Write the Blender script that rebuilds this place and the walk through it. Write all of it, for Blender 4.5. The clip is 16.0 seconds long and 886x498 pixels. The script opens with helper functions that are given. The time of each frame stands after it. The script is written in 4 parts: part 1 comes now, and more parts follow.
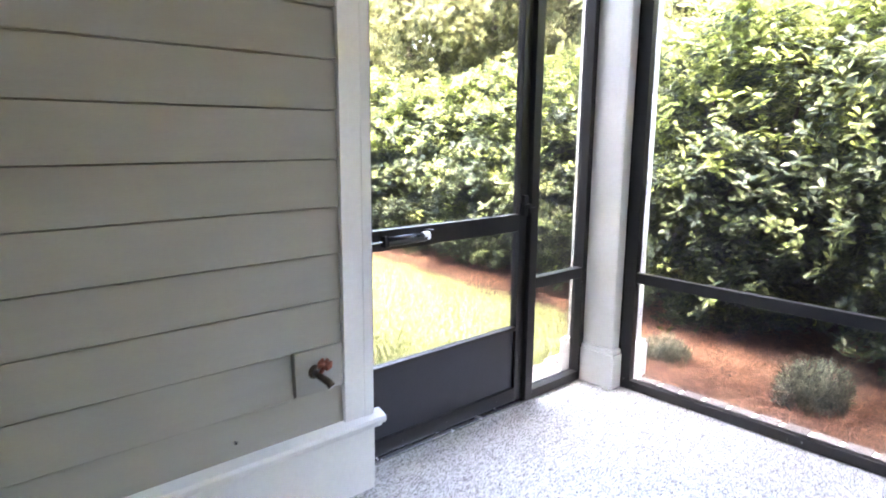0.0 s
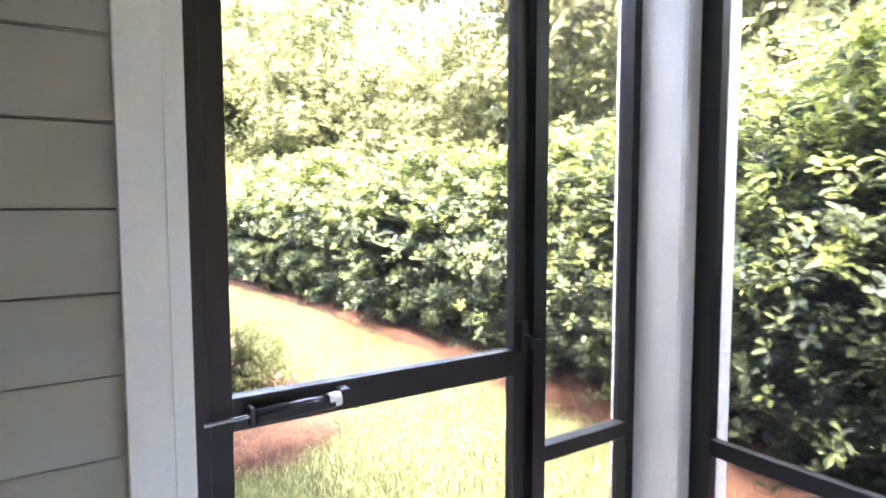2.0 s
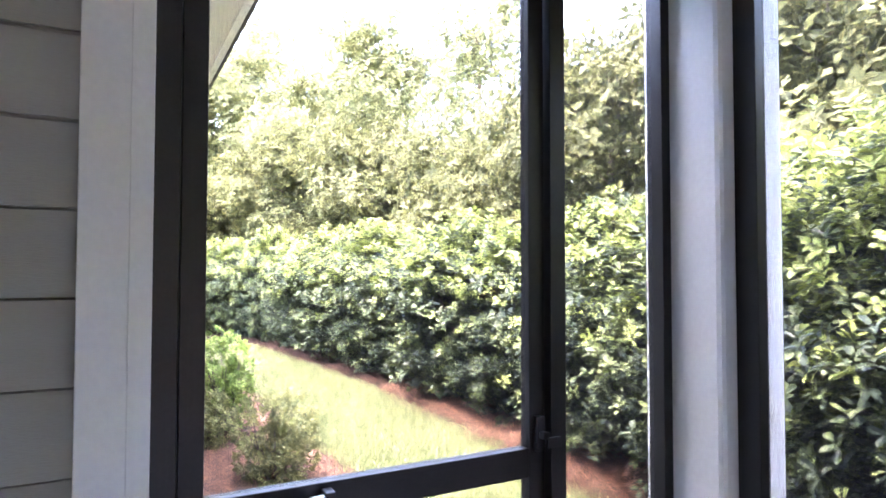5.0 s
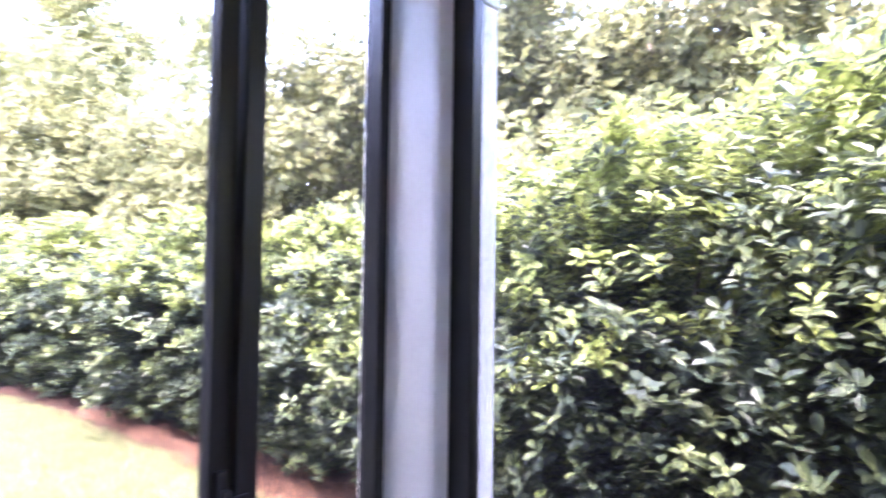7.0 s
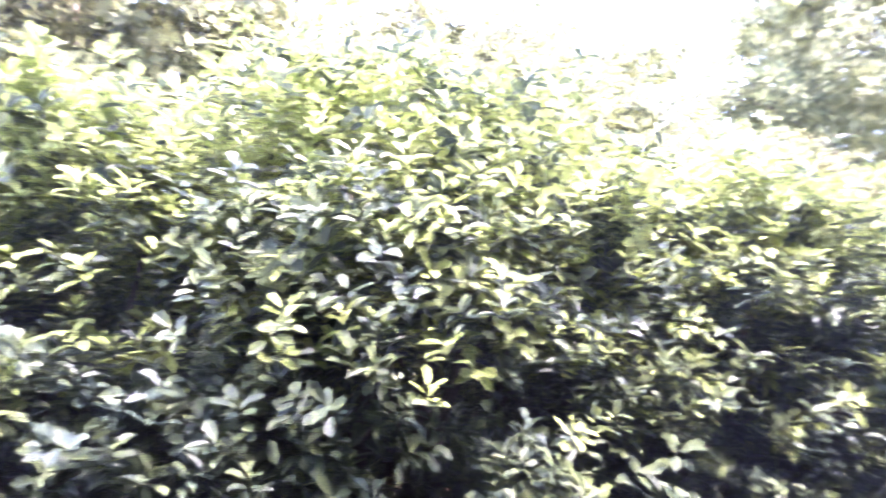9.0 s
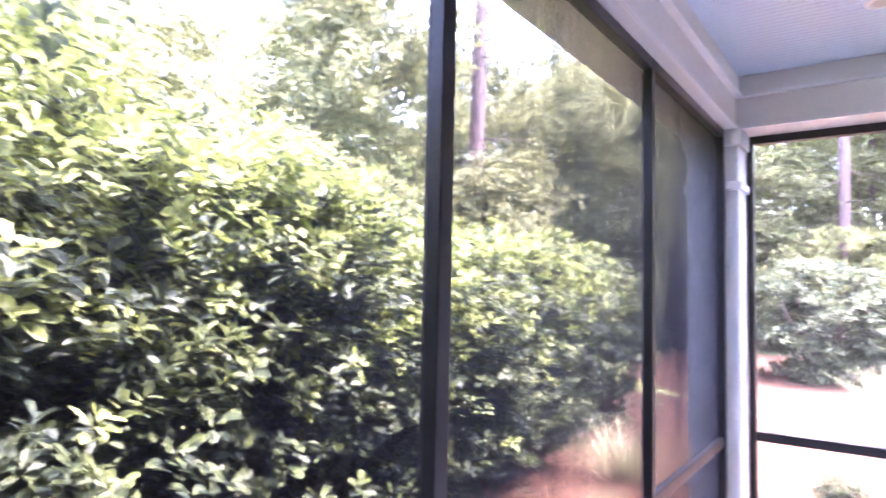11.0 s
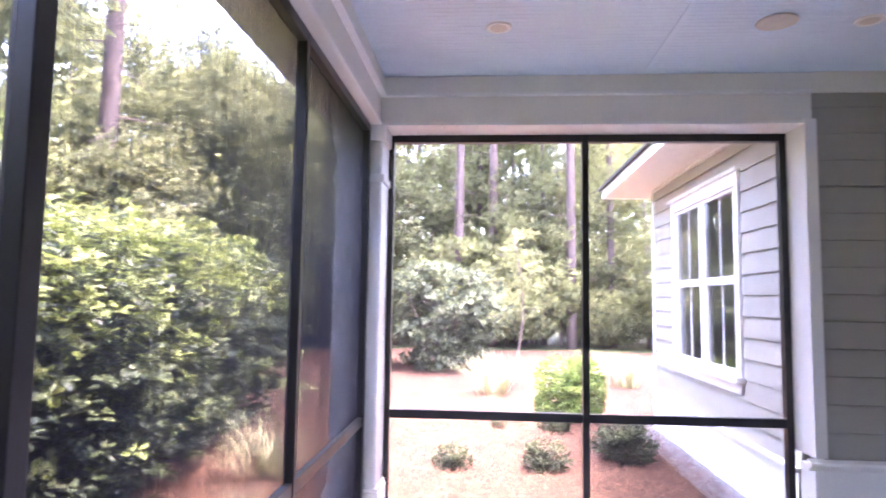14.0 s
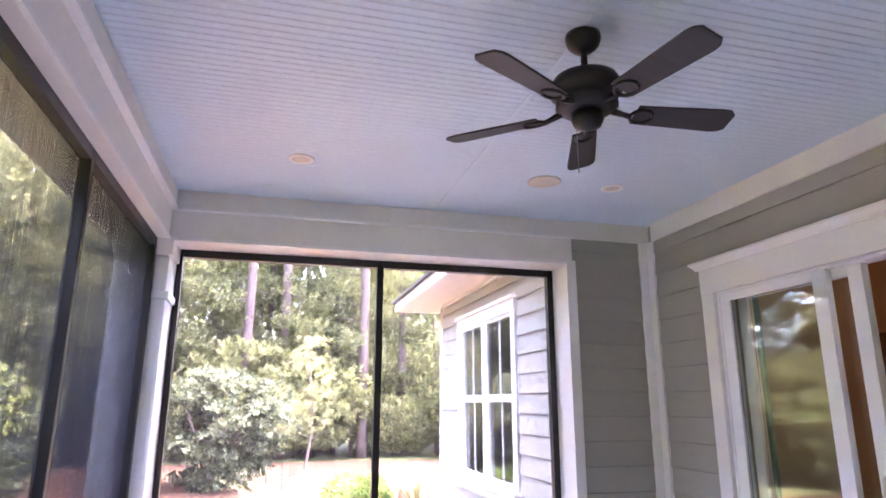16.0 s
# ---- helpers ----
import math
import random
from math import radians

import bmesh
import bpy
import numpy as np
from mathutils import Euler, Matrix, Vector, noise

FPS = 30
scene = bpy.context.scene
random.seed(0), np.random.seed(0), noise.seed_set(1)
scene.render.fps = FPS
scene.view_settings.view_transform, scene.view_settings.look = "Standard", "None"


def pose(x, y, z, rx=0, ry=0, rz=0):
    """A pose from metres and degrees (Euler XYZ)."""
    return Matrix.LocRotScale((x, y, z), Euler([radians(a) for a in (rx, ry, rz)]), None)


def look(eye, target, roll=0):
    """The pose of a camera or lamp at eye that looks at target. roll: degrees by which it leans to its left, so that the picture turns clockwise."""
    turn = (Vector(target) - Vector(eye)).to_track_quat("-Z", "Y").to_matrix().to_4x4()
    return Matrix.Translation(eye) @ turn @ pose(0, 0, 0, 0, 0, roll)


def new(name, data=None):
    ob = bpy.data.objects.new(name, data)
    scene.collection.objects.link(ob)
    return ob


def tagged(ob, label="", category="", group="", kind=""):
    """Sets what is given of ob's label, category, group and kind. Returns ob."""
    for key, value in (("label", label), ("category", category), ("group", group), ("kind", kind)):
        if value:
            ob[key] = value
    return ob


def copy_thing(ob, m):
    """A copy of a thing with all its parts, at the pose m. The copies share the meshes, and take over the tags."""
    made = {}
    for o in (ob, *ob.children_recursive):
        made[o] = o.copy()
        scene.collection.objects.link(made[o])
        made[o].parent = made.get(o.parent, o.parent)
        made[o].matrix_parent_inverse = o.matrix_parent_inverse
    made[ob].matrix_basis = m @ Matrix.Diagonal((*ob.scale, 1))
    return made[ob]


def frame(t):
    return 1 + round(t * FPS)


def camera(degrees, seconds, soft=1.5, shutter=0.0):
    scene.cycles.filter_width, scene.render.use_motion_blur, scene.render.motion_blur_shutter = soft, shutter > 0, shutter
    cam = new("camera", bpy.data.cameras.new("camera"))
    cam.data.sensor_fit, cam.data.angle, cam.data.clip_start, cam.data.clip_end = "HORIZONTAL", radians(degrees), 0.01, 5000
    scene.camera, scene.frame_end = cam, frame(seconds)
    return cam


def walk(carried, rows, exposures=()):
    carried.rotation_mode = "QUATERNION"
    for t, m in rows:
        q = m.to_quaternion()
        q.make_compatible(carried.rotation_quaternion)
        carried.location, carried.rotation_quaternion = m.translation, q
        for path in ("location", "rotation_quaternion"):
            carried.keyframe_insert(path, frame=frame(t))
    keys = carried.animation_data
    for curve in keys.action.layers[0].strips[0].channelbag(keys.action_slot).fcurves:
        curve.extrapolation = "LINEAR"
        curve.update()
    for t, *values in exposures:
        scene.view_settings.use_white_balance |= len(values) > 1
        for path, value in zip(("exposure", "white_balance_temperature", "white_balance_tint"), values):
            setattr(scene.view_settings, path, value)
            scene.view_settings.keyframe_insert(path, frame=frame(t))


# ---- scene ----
cam = camera(70.86, 16.0, shutter=0.45)
PATH = [
    (0, (0.736, 0.533, 1.366), (2.056, 1.991, 1.002), 0.5),
    (0.5, (0.958, 0.577, 1.408), (2.277, 2.048, 1.098), 0.4),
    (1, (1.218, 0.686, 1.415), (2.514, 2.184, 1.144), 0.4),
    (1.5, (1.493, 0.880, 1.430), (2.720, 2.445, 1.214), 0.2),
    (2, (1.772, 1.022, 1.454), (2.874, 2.684, 1.302), -0.1),
    (2.5, (1.915, 1.102, 1.484), (2.873, 2.855, 1.391), 0.3),
    (3, (1.928, 1.123, 1.484), (2.846, 2.899, 1.450), 0.4),
    (5.5, (2.013, 1.040, 1.498), (2.973, 2.793, 1.571), 0.3),
    (6, (2.074, 1.048, 1.498), (3.136, 2.741, 1.568), 0.4),
    (6.5, (2.140, 1.136, 1.519), (3.429, 2.662, 1.592), 0.7),
    (7, (2.240, 1.207, 1.535), (3.802, 2.454, 1.617), 0.8),
    (7.5, (2.461, 1.276, 1.514), (4.214, 2.232, 1.617), 0.8),
    (8, (2.639, 1.317, 1.505), (4.555, 1.874, 1.637), 1.1),
    (8.5, (2.715, 1.379, 1.522), (4.708, 1.478, 1.656), 1.0),
    (9, (2.761, 1.451, 1.532), (4.714, 1.044, 1.674), 0.9),
    (9.5, (2.749, 1.495, 1.533), (4.575, 0.689, 1.664), 1.0),
    (10, (2.766, 1.525, 1.545), (4.400, 0.380, 1.676), 1.2),
    (12.5, (2.943, 1.405, 1.370), (3.494, -0.514, 1.492), 0.7),
    (13, (2.925, 1.374, 1.379), (3.343, -0.578, 1.507), 0.5),
    (13.5, (2.886, 1.342, 1.372), (3.180, -0.631, 1.509), 0.6),
    (14, (2.900, 1.345, 1.376), (3.041, -0.643, 1.538), 0.8),
    (14.5, (2.931, 1.382, 1.435), (2.812, -0.602, 1.659), 0.7),
    (15, (2.923, 1.392, 1.483), (2.608, -0.558, 1.797), 0.5),
    (15.5, (2.923, 1.398, 1.501), (2.475, -0.508, 1.907), 0.2),
    (16, (2.913, 1.407, 1.528), (2.418, -0.470, 2.008), 0.1),
]
walk(cam, [(t, look(eye, target, roll)) for t, eye, target, roll in PATH], exposures=[(0, 6.58, 7000, 16), (3.2, 6.14, 6650, 18), (5.3, 5.82, 6250, 24), (9.0, 6.4, 5750, 42), (12.3, 6.2, 6150, 37), (14.2, 6.0, 6300, 36), (16.0, 6.2, 6550, 36)])

# ---- world, sun ----
SUN_EL, SUN_AZ = radians(77), radians(-105)     # azimuth clockwise from +y
world = bpy.data.worlds.new("sky")
world.use_nodes = True
scene.world = world
wn = world.node_tree
sky = wn.nodes.new("ShaderNodeTexSky")
sky.sky_type, sky.sun_disc = "NISHITA", False
sky.sun_elevation, sky.sun_rotation = SUN_EL, SUN_AZ
sky.air_density, sky.dust_density = 1.0, 4.0
wn.links.new(sky.outputs[0], wn.nodes["Background"].inputs[0])
wn.nodes["Background"].inputs[1].default_value = 0.15
sun_data = bpy.data.lights.new("sun", "SUN")
sun_data.energy, sun_data.angle, sun_data.color = 0.85, radians(10), (1.0, 0.96, 0.9)
sun = new("sun", sun_data)
away = Vector((math.sin(SUN_AZ) * math.cos(SUN_EL), math.cos(SUN_AZ) * math.cos(SUN_EL), math.sin(SUN_EL)))
sun.matrix_world = look(away * 30, (0, 0, 0))
scene.view_settings.exposure = 0.0


# ---- materials ----
def material(name, colour, rough=0.6, metal=0.0, vary=0.12, scale=6.0, fine=90.0, bump=0.15, spec=0.5, island=0.0, obj=0.0, second=None, stretch=(1, 1, 1)):
    """Principled surface with a coarse and a fine noise in colour, roughness and relief."""
    m = bpy.data.materials.new(name)
    m.use_nodes = True
    nt = m.node_tree
    nd, ln = nt.nodes, nt.links
    b = nd["Principled BSDF"]
    b.inputs["Metallic"].default_value = metal
    b.inputs["Specular IOR Level"].default_value = spec
    tc = nd.new("ShaderNodeTexCoord")
    mp = nd.new("ShaderNodeMapping")
    mp.inputs["Scale"].default_value = stretch
    ln.new(tc.outputs["Object"], mp.inputs[0])
    n1 = nd.new("ShaderNodeTexNoise")
    n1.inputs["Scale"].default_value, n1.inputs["Detail"].default_value = scale, 5
    n2 = nd.new("ShaderNodeTexNoise")
    n2.inputs["Scale"].default_value, n2.inputs["Detail"].default_value = fine, 3
    ln.new(mp.outputs[0], n1.inputs["Vector"])
    ln.new(mp.outputs[0], n2.inputs["Vector"])
    add = nd.new("ShaderNodeMath")
    add.operation = "ADD"
    ln.new(n1.outputs[0], add.inputs[0])
    ln.new(n2.outputs[0], add.inputs[1])
    fac = add.outputs[0]
    if island or obj:
        src = nd.new("ShaderNodeNewGeometry").outputs["Random Per Island"] if island else nd.new("ShaderNodeObjectInfo").outputs["Random"]
        mul = nd.new("ShaderNodeMath")
        mul.operation = "MULTIPLY_ADD"
        ln.new(src, mul.inputs[0])
        mul.inputs[1].default_value = island or obj
        ln.new(fac, mul.inputs[2])
        fac = mul.outputs[0]
    ramp = nd.new("ShaderNodeMapRange")
    ramp.inputs["From Min"].default_value, ramp.inputs["From Max"].default_value = 0.65, 1.35 + (island or obj)
    ln.new(fac, ramp.inputs[0])
    mix = nd.new("ShaderNodeMix")
    mix.data_type = "RGBA"
    lo = tuple(c * (1 - vary) for c in colour)
    hi = second or tuple(min(1, c * (1 + vary)) for c in colour)
    mix.inputs["A"].default_value, mix.inputs["B"].default_value = (*lo, 1), (*hi, 1)
    ln.new(ramp.outputs[0], mix.inputs["Factor"])
    ln.new(mix.outputs["Result"], b.inputs["Base Color"])
    rr = nd.new("ShaderNodeMapRange")
    rr.inputs["To Min"].default_value, rr.inputs["To Max"].default_value = max(0.02, rough - 0.08), min(1, rough + 0.08)
    ln.new(n1.outputs[0], rr.inputs[0])
    ln.new(rr.outputs[0], b.inputs["Roughness"])
    if bump:
        bp = nd.new("ShaderNodeBump")
        bp.inputs["Strength"].default_value, bp.inputs["Distance"].default_value = bump, 0.004
        ln.new(n2.outputs[0], bp.inputs["Height"])
        ln.new(bp.outputs[0], b.inputs["Normal"])
    return m


def leafy(name, dark, light, rough=0.4, thin=0.35, power=1.0):
    """Leaf surface: each whorl has a tone of its own, mostly paler with height; some light passes through."""
    m = material(name, dark, rough, 0, 0.25, 3.0, 25.0, 0.0, 0.14, island=1.2, second=light)
    nd, ln = m.node_tree.nodes, m.node_tree.links
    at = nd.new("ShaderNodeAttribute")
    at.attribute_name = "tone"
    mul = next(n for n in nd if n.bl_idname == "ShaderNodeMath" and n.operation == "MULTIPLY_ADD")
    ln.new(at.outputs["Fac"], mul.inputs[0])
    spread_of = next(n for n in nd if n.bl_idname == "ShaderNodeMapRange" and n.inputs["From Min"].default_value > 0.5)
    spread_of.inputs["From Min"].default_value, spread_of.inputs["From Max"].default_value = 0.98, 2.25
    b, out = nd["Principled BSDF"], nd["Material Output"]
    mixc = next(n for n in nd if n.bl_idname == "ShaderNodeMix")
    tr = nd.new("ShaderNodeBsdfTranslucent")
    ln.new(mixc.outputs["Result"], tr.inputs["Color"])
    ms = nd.new("ShaderNodeMixShader")
    ms.inputs[0].default_value = thin
    ln.new(b.outputs[0], ms.inputs[1])
    ln.new(tr.outputs[0], ms.inputs[2])
    ln.new(ms.outputs[0], out.inputs[0])
    return m


M_SIDING = material("siding_paint", (0.365, 0.35, 0.30), 0.55, 0, 0.06, 3, 60, 0.25, obj=0.25, stretch=(1, 1, 8))
M_TRIM = material("trim_paint", (0.81, 0.80, 0.76), 0.42, 0, 0.04, 4, 70, 0.12)
M_COLUMN = material("column_paint", (0.80, 0.80, 0.77), 0.38, 0, 0.04, 4, 60, 0.1)
M_BLACK = material("bronze_aluminium", (0.012, 0.011, 0.011), 0.38, 0.0, 0.3, 8, 120, 0.05)
M_PANEL = material("kick_panel_paint", (0.018, 0.02, 0.026), 0.35, 0.0, 0.2, 6, 120, 0.08)
M_MESH = material("fibreglass_screen", (0.012, 0.012, 0.018), 0.6, 0, 0.1, 5, 60, 0, spec=0.2)
M_STEEL = material("closer_steel", (0.5, 0.5, 0.5), 0.25, 1.0, 0.15, 20, 200, 0.05)
M_CLOSER = material("black_gloss_tube", (0.03, 0.03, 0.035), 0.18, 0.3, 0.2, 20, 200, 0.0)
M_LABEL = material("white_label", (0.8, 0.8, 0.8), 0.5, 0, 0.05)
M_BRASS = material("worn_brass", (0.09, 0.07, 0.05), 0.4, 0.8, 0.4, 60, 300, 0.3)
M_COPPER = material("oxidised_handle", (0.33, 0.1, 0.055), 0.5, 0.2, 0.5, 60, 300, 0.4)
M_BEAM = material("beam_paint", (0.78, 0.755, 0.69), 0.45, 0, 0.04, 3, 60, 0.1)
M_CEIL = material("pale_blue_paint", (0.60, 0.71, 0.80), 0.45, 0, 0.05, 1.5, 60, 0.08)
M_SPEAKER = material("speaker_grille", (0.62, 0.56, 0.47), 0.6, 0, 0.1, 20, 600, 0.6)
M_CANIN = material("can_inside", (0.62, 0.55, 0.46), 0.4, 0.0, 0.1)
M_FAN = material("fan_bronze", (0.02, 0.017, 0.016), 0.4, 0.3, 0.3, 10, 150, 0.05)
M_BLADE = material("fan_blade_wood", (0.035, 0.03, 0.028), 0.5, 0, 0.4, 6, 60, 0.1, stretch=(1, 8, 1))
M_VINYL = material("white_vinyl", (0.82, 0.82, 0.82), 0.35, 0, 0.02, 4, 60, 0.04)
M_INT_WALL = material("tan_interior_paint", (0.50, 0.28, 0.13), 0.7, 0, 0.06, 2, 50, 0.05)
M_INT_FLOOR = material("oak_floor", (0.28, 0.15, 0.07), 0.4, 0, 0.3, 4, 40, 0.1, stretch=(8, 1, 1))
M_CURTAIN = material("sea_green_frame", (0.14, 0.25, 0.22), 0.5, 0, 0.15, 5, 90, 0.2)
M_BRICK = material("grey_brick", (0.14, 0.125, 0.115), 0.85, 0, 0.3, 14, 120, 0.6, obj=0.8)
M_MORTAR = material("pale_mortar", (0.72, 0.70, 0.66), 0.9, 0, 0.1, 20, 150, 0.5)
M_GRAVEL = material("pale_gravel", (0.24, 0.24, 0.24), 0.9, 0, 0.3, 30, 200, 0.8, island=0.8)
M_ROOF = material("dark_shingle", (0.05, 0.048, 0.045), 0.9, 0, 0.4, 10, 80, 0.6)
M_SOFFIT = material("soffit_paint", (0.72, 0.69, 0.62), 0.5, 0, 0.04)
M_STRAW_BED = material("pine_straw_bed", (0.028, 0.0142, 0.0098), 0.95, 0, 0.5, 7, 60, 1.0, spec=0.08, second=(0.08, 0.042, 0.029))
M_NEEDLE = material("pine_needle", (0.04, 0.017, 0.010), 0.8, 0, 0.4, 4, 20, 0, island=1.5, second=(0.23, 0.125, 0.08), spec=0.12)
M_LAWN = material("lawn_soil", (0.055, 0.065, 0.026), 0.95, 0, 0.4, 2.5, 50, 1.0, second=(0.13, 0.14, 0.06), spec=0.08)
M_BLADE_GRASS = material("grass_blade", (0.055, 0.09, 0.025), 0.6, 0, 0.3, 3, 20, 0, island=1.2, second=(0.25, 0.265, 0.13), spec=0.25)
M_BARK = material("grey_bark", (0.16, 0.12, 0.10), 0.95, 0, 0.4, 8, 50, 1.0, stretch=(4, 4, 1))
M_PINE_BARK = material("pine_bark", (0.10, 0.068, 0.06), 0.95, 0, 0.4, 6, 40, 1.0, stretch=(4, 4, 1))
M_TWIG = material("dark_twig", (0.06, 0.045, 0.035), 0.9, 0, 0.3, 10, 50, 0.4)
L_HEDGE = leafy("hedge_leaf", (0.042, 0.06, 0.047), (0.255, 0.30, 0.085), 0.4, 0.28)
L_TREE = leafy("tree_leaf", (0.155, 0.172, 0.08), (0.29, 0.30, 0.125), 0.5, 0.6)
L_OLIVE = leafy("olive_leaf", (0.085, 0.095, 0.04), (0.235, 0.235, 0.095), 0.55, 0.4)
L_LIME = leafy("lime_leaf", (0.12, 0.20, 0.04), (0.34, 0.43, 0.12), 0.45, 0.35)
L_GREY = leafy("grey_green_leaf", (0.085, 0.10, 0.075), (0.24, 0.26, 0.19), 0.6, 0.3)
L_DARK = leafy("dark_bush_leaf", (0.045, 0.058, 0.036), (0.15, 0.175, 0.09), 0.45, 0.3)
L_STRAWGRASS = material("pale_grass", (0.22, 0.24, 0.09), 0.6, 0, 0.2, 4, 20, 0, island=1.0, second=(0.38, 0.37, 0.22))

# beadboard relief on the ceiling paint is geometry; tabby floor has shell chips
M_FLOOR = material("shell_concrete", (0.42, 0.41, 0.39), 0.8, 0, 0.3, 30, 120, 0.6)
nt = M_FLOOR.node_tree
vor = nt.nodes.new("ShaderNodeTexVoronoi")
vor.inputs["Scale"].default_value = 190
tcf = nt.nodes.new("ShaderNodeTexCoord")
warp = nt.nodes.new("ShaderNodeTexNoise")
warp.inputs["Scale"].default_value = 40
vadd = nt.nodes.new("ShaderNodeVectorMath")
vadd.operation = "MULTIPLY_ADD"
vadd.inputs[1].default_value = (0.02, 0.02, 0.02)
nt.links.new(tcf.outputs["Object"], warp.inputs["Vector"])
nt.links.new(warp.outputs["Color"], vadd.inputs[0])
nt.links.new(tcf.outputs["Object"], vadd.inputs[2])
nt.links.new(vadd.outputs[0], vor.inputs["Vector"])
cr = nt.nodes.new("ShaderNodeValToRGB")
cr.color_ramp.elements[0].color, cr.color_ramp.elements[1].color = (0.07, 0.066, 0.062, 1), (0.48, 0.47, 0.45, 1)
cr.color_ramp.elements[0].position, cr.color_ramp.elements[1].position = 0.0, 0.65
sep = nt.nodes.new("ShaderNodeSeparateColor")
nt.links.new(vor.outputs["Color"], sep.inputs[0])
nt.links.new(sep.outputs[0], cr.inputs[0])
nt.links.new(cr.outputs[0], nt.nodes["Principled BSDF"].inputs["Base Color"])

M_GLASS = bpy.data.materials.new("window_glass")
M_GLASS.use_nodes = True
gb = M_GLASS.node_tree.nodes["Principled BSDF"]
gb.inputs["Base Color"].default_value = (0.9, 0.95, 0.93, 1)
gb.inputs["Roughness"].default_value, gb.inputs["IOR"].default_value, gb.inputs["Transmission Weight"].default_value = 0.02, 1.6, 1.0


# ---- builders ----
def box(bm, lo, hi, bevel=0.0):
    r = bmesh.ops.create_cube(bm, size=1.0)
    lo, hi = Vector(lo), Vector(hi)
    for v in r["verts"]:
        v.co = Vector([lo[i] + (v.co[i] + 0.5) * (hi[i] - lo[i]) for i in range(3)])
    if bevel:
        edges = list({e for v in r["verts"] for e in v.link_edges})
        bmesh.ops.bevel(bm, geom=edges, offset=bevel, segments=2, affect="EDGES", profile=0.6)
    return bm


def mesh_of(name, bm, mat, smooth=False):
    me = bpy.data.meshes.new(name)
    bm.to_mesh(me)
    bm.free()
    me.materials.append(mat)
    if smooth:
        me.polygons.foreach_set("use_smooth", [True] * len(me.polygons))
    return me


def part(name, bm, mat, parent=None, label="", smooth=False, kind=""):
    ob = new(name, mesh_of(name, bm, mat, smooth))
    if parent is not None:
        ob.parent = parent
    if label:
        ob["label"] = label
    if kind:
        ob["kind"] = kind
    return ob


def block(name, lo, hi, mat, parent=None, bevel=0.003, label=""):
    return part(name, box(bmesh.new(), lo, hi, bevel), mat, parent, label)


def empty(name, at=(0, 0, 0)):
    ob = new(name)
    ob.location = at
    return ob


def structure(ob, label, category):
    return tagged(ob, label, category, kind="structure")


def pipe(bm, points, radii, sides=8, cap=True):
    """A tube along points with a radius at each."""
    rings = []
    for i, p in enumerate(points):
        p = Vector(p)
        d = (Vector(points[min(i + 1, len(points) - 1)]) - Vector(points[max(i - 1, 0)])).normalized()
        side = d.cross(Vector((0.31, 0.17, 0.93)) if abs(d.z) < 0.9 else Vector((1, 0, 0))).normalized()
        up = d.cross(side)
        rings.append([bm.verts.new(p + float(radii[i]) * (math.cos(a) * side + math.sin(a) * up)) for a in [2 * math.pi * k / sides for k in range(sides)]])
    for a, b in zip(rings, rings[1:]):
        for k in range(sides):
            bm.faces.new((a[k], a[(k + 1) % sides], b[(k + 1) % sides], b[k]))
    if cap:
        bm.faces.new(rings[0][::-1])
        bm.faces.new(rings[-1])
    return bm


def lathe(bm, profile, centre, sides=28):
    """Turned shape: profile of (radius, z) about an upright axis."""
    rings = [[bm.verts.new((centre[0] + r * math.cos(2 * math.pi * k / sides), centre[1] + r * math.sin(2 * math.pi * k / sides), centre[2] + z)) for k in range(sides)] for r, z in profile]
    for a, b in zip(rings, rings[1:]):
        for k in range(sides):
            bm.faces.new((a[k], a[(k + 1) % sides], b[(k + 1) % sides], b[k]))
    bm.faces.new(rings[0][::-1])
    bm.faces.new(rings[-1])
    bmesh.ops.recalc_face_normals(bm, faces=bm.faces)
    return bm


def pydata(name, verts, faces, mat, parent=None, kind="", label="", smooth=False):
    me = bpy.data.meshes.new(name)
    me.from_pydata(np.asarray(verts).tolist(), [], faces if isinstance(faces, list) else faces.tolist())
    me.materials.append(mat)
    if smooth:
        me.polygons.foreach_set("use_smooth", [True] * len(me.polygons))
    ob = new(name, me)
    if parent is not None:
        ob.parent = parent
    if kind:
        ob["kind"] = kind
    if label:
        ob["label"] = label
    return ob


# ---- porch shell ----
XE, XW, YS, YN = 3.593, 0.278, -2.58, 2.385     # inner faces: east beam, west wall, south beam, north siding
CEIL, HEAD, RAIL, SKIRT, LAP = 2.815, 2.49, 0.65, 0.30, 0.1645

bm = box(bmesh.new(), (0.2, -2.95, -0.14), (3.76, 2.66, 0.0))
floor = structure(part("floor", bm, M_FLOOR), "white shell-aggregate concrete porch floor", "floor")


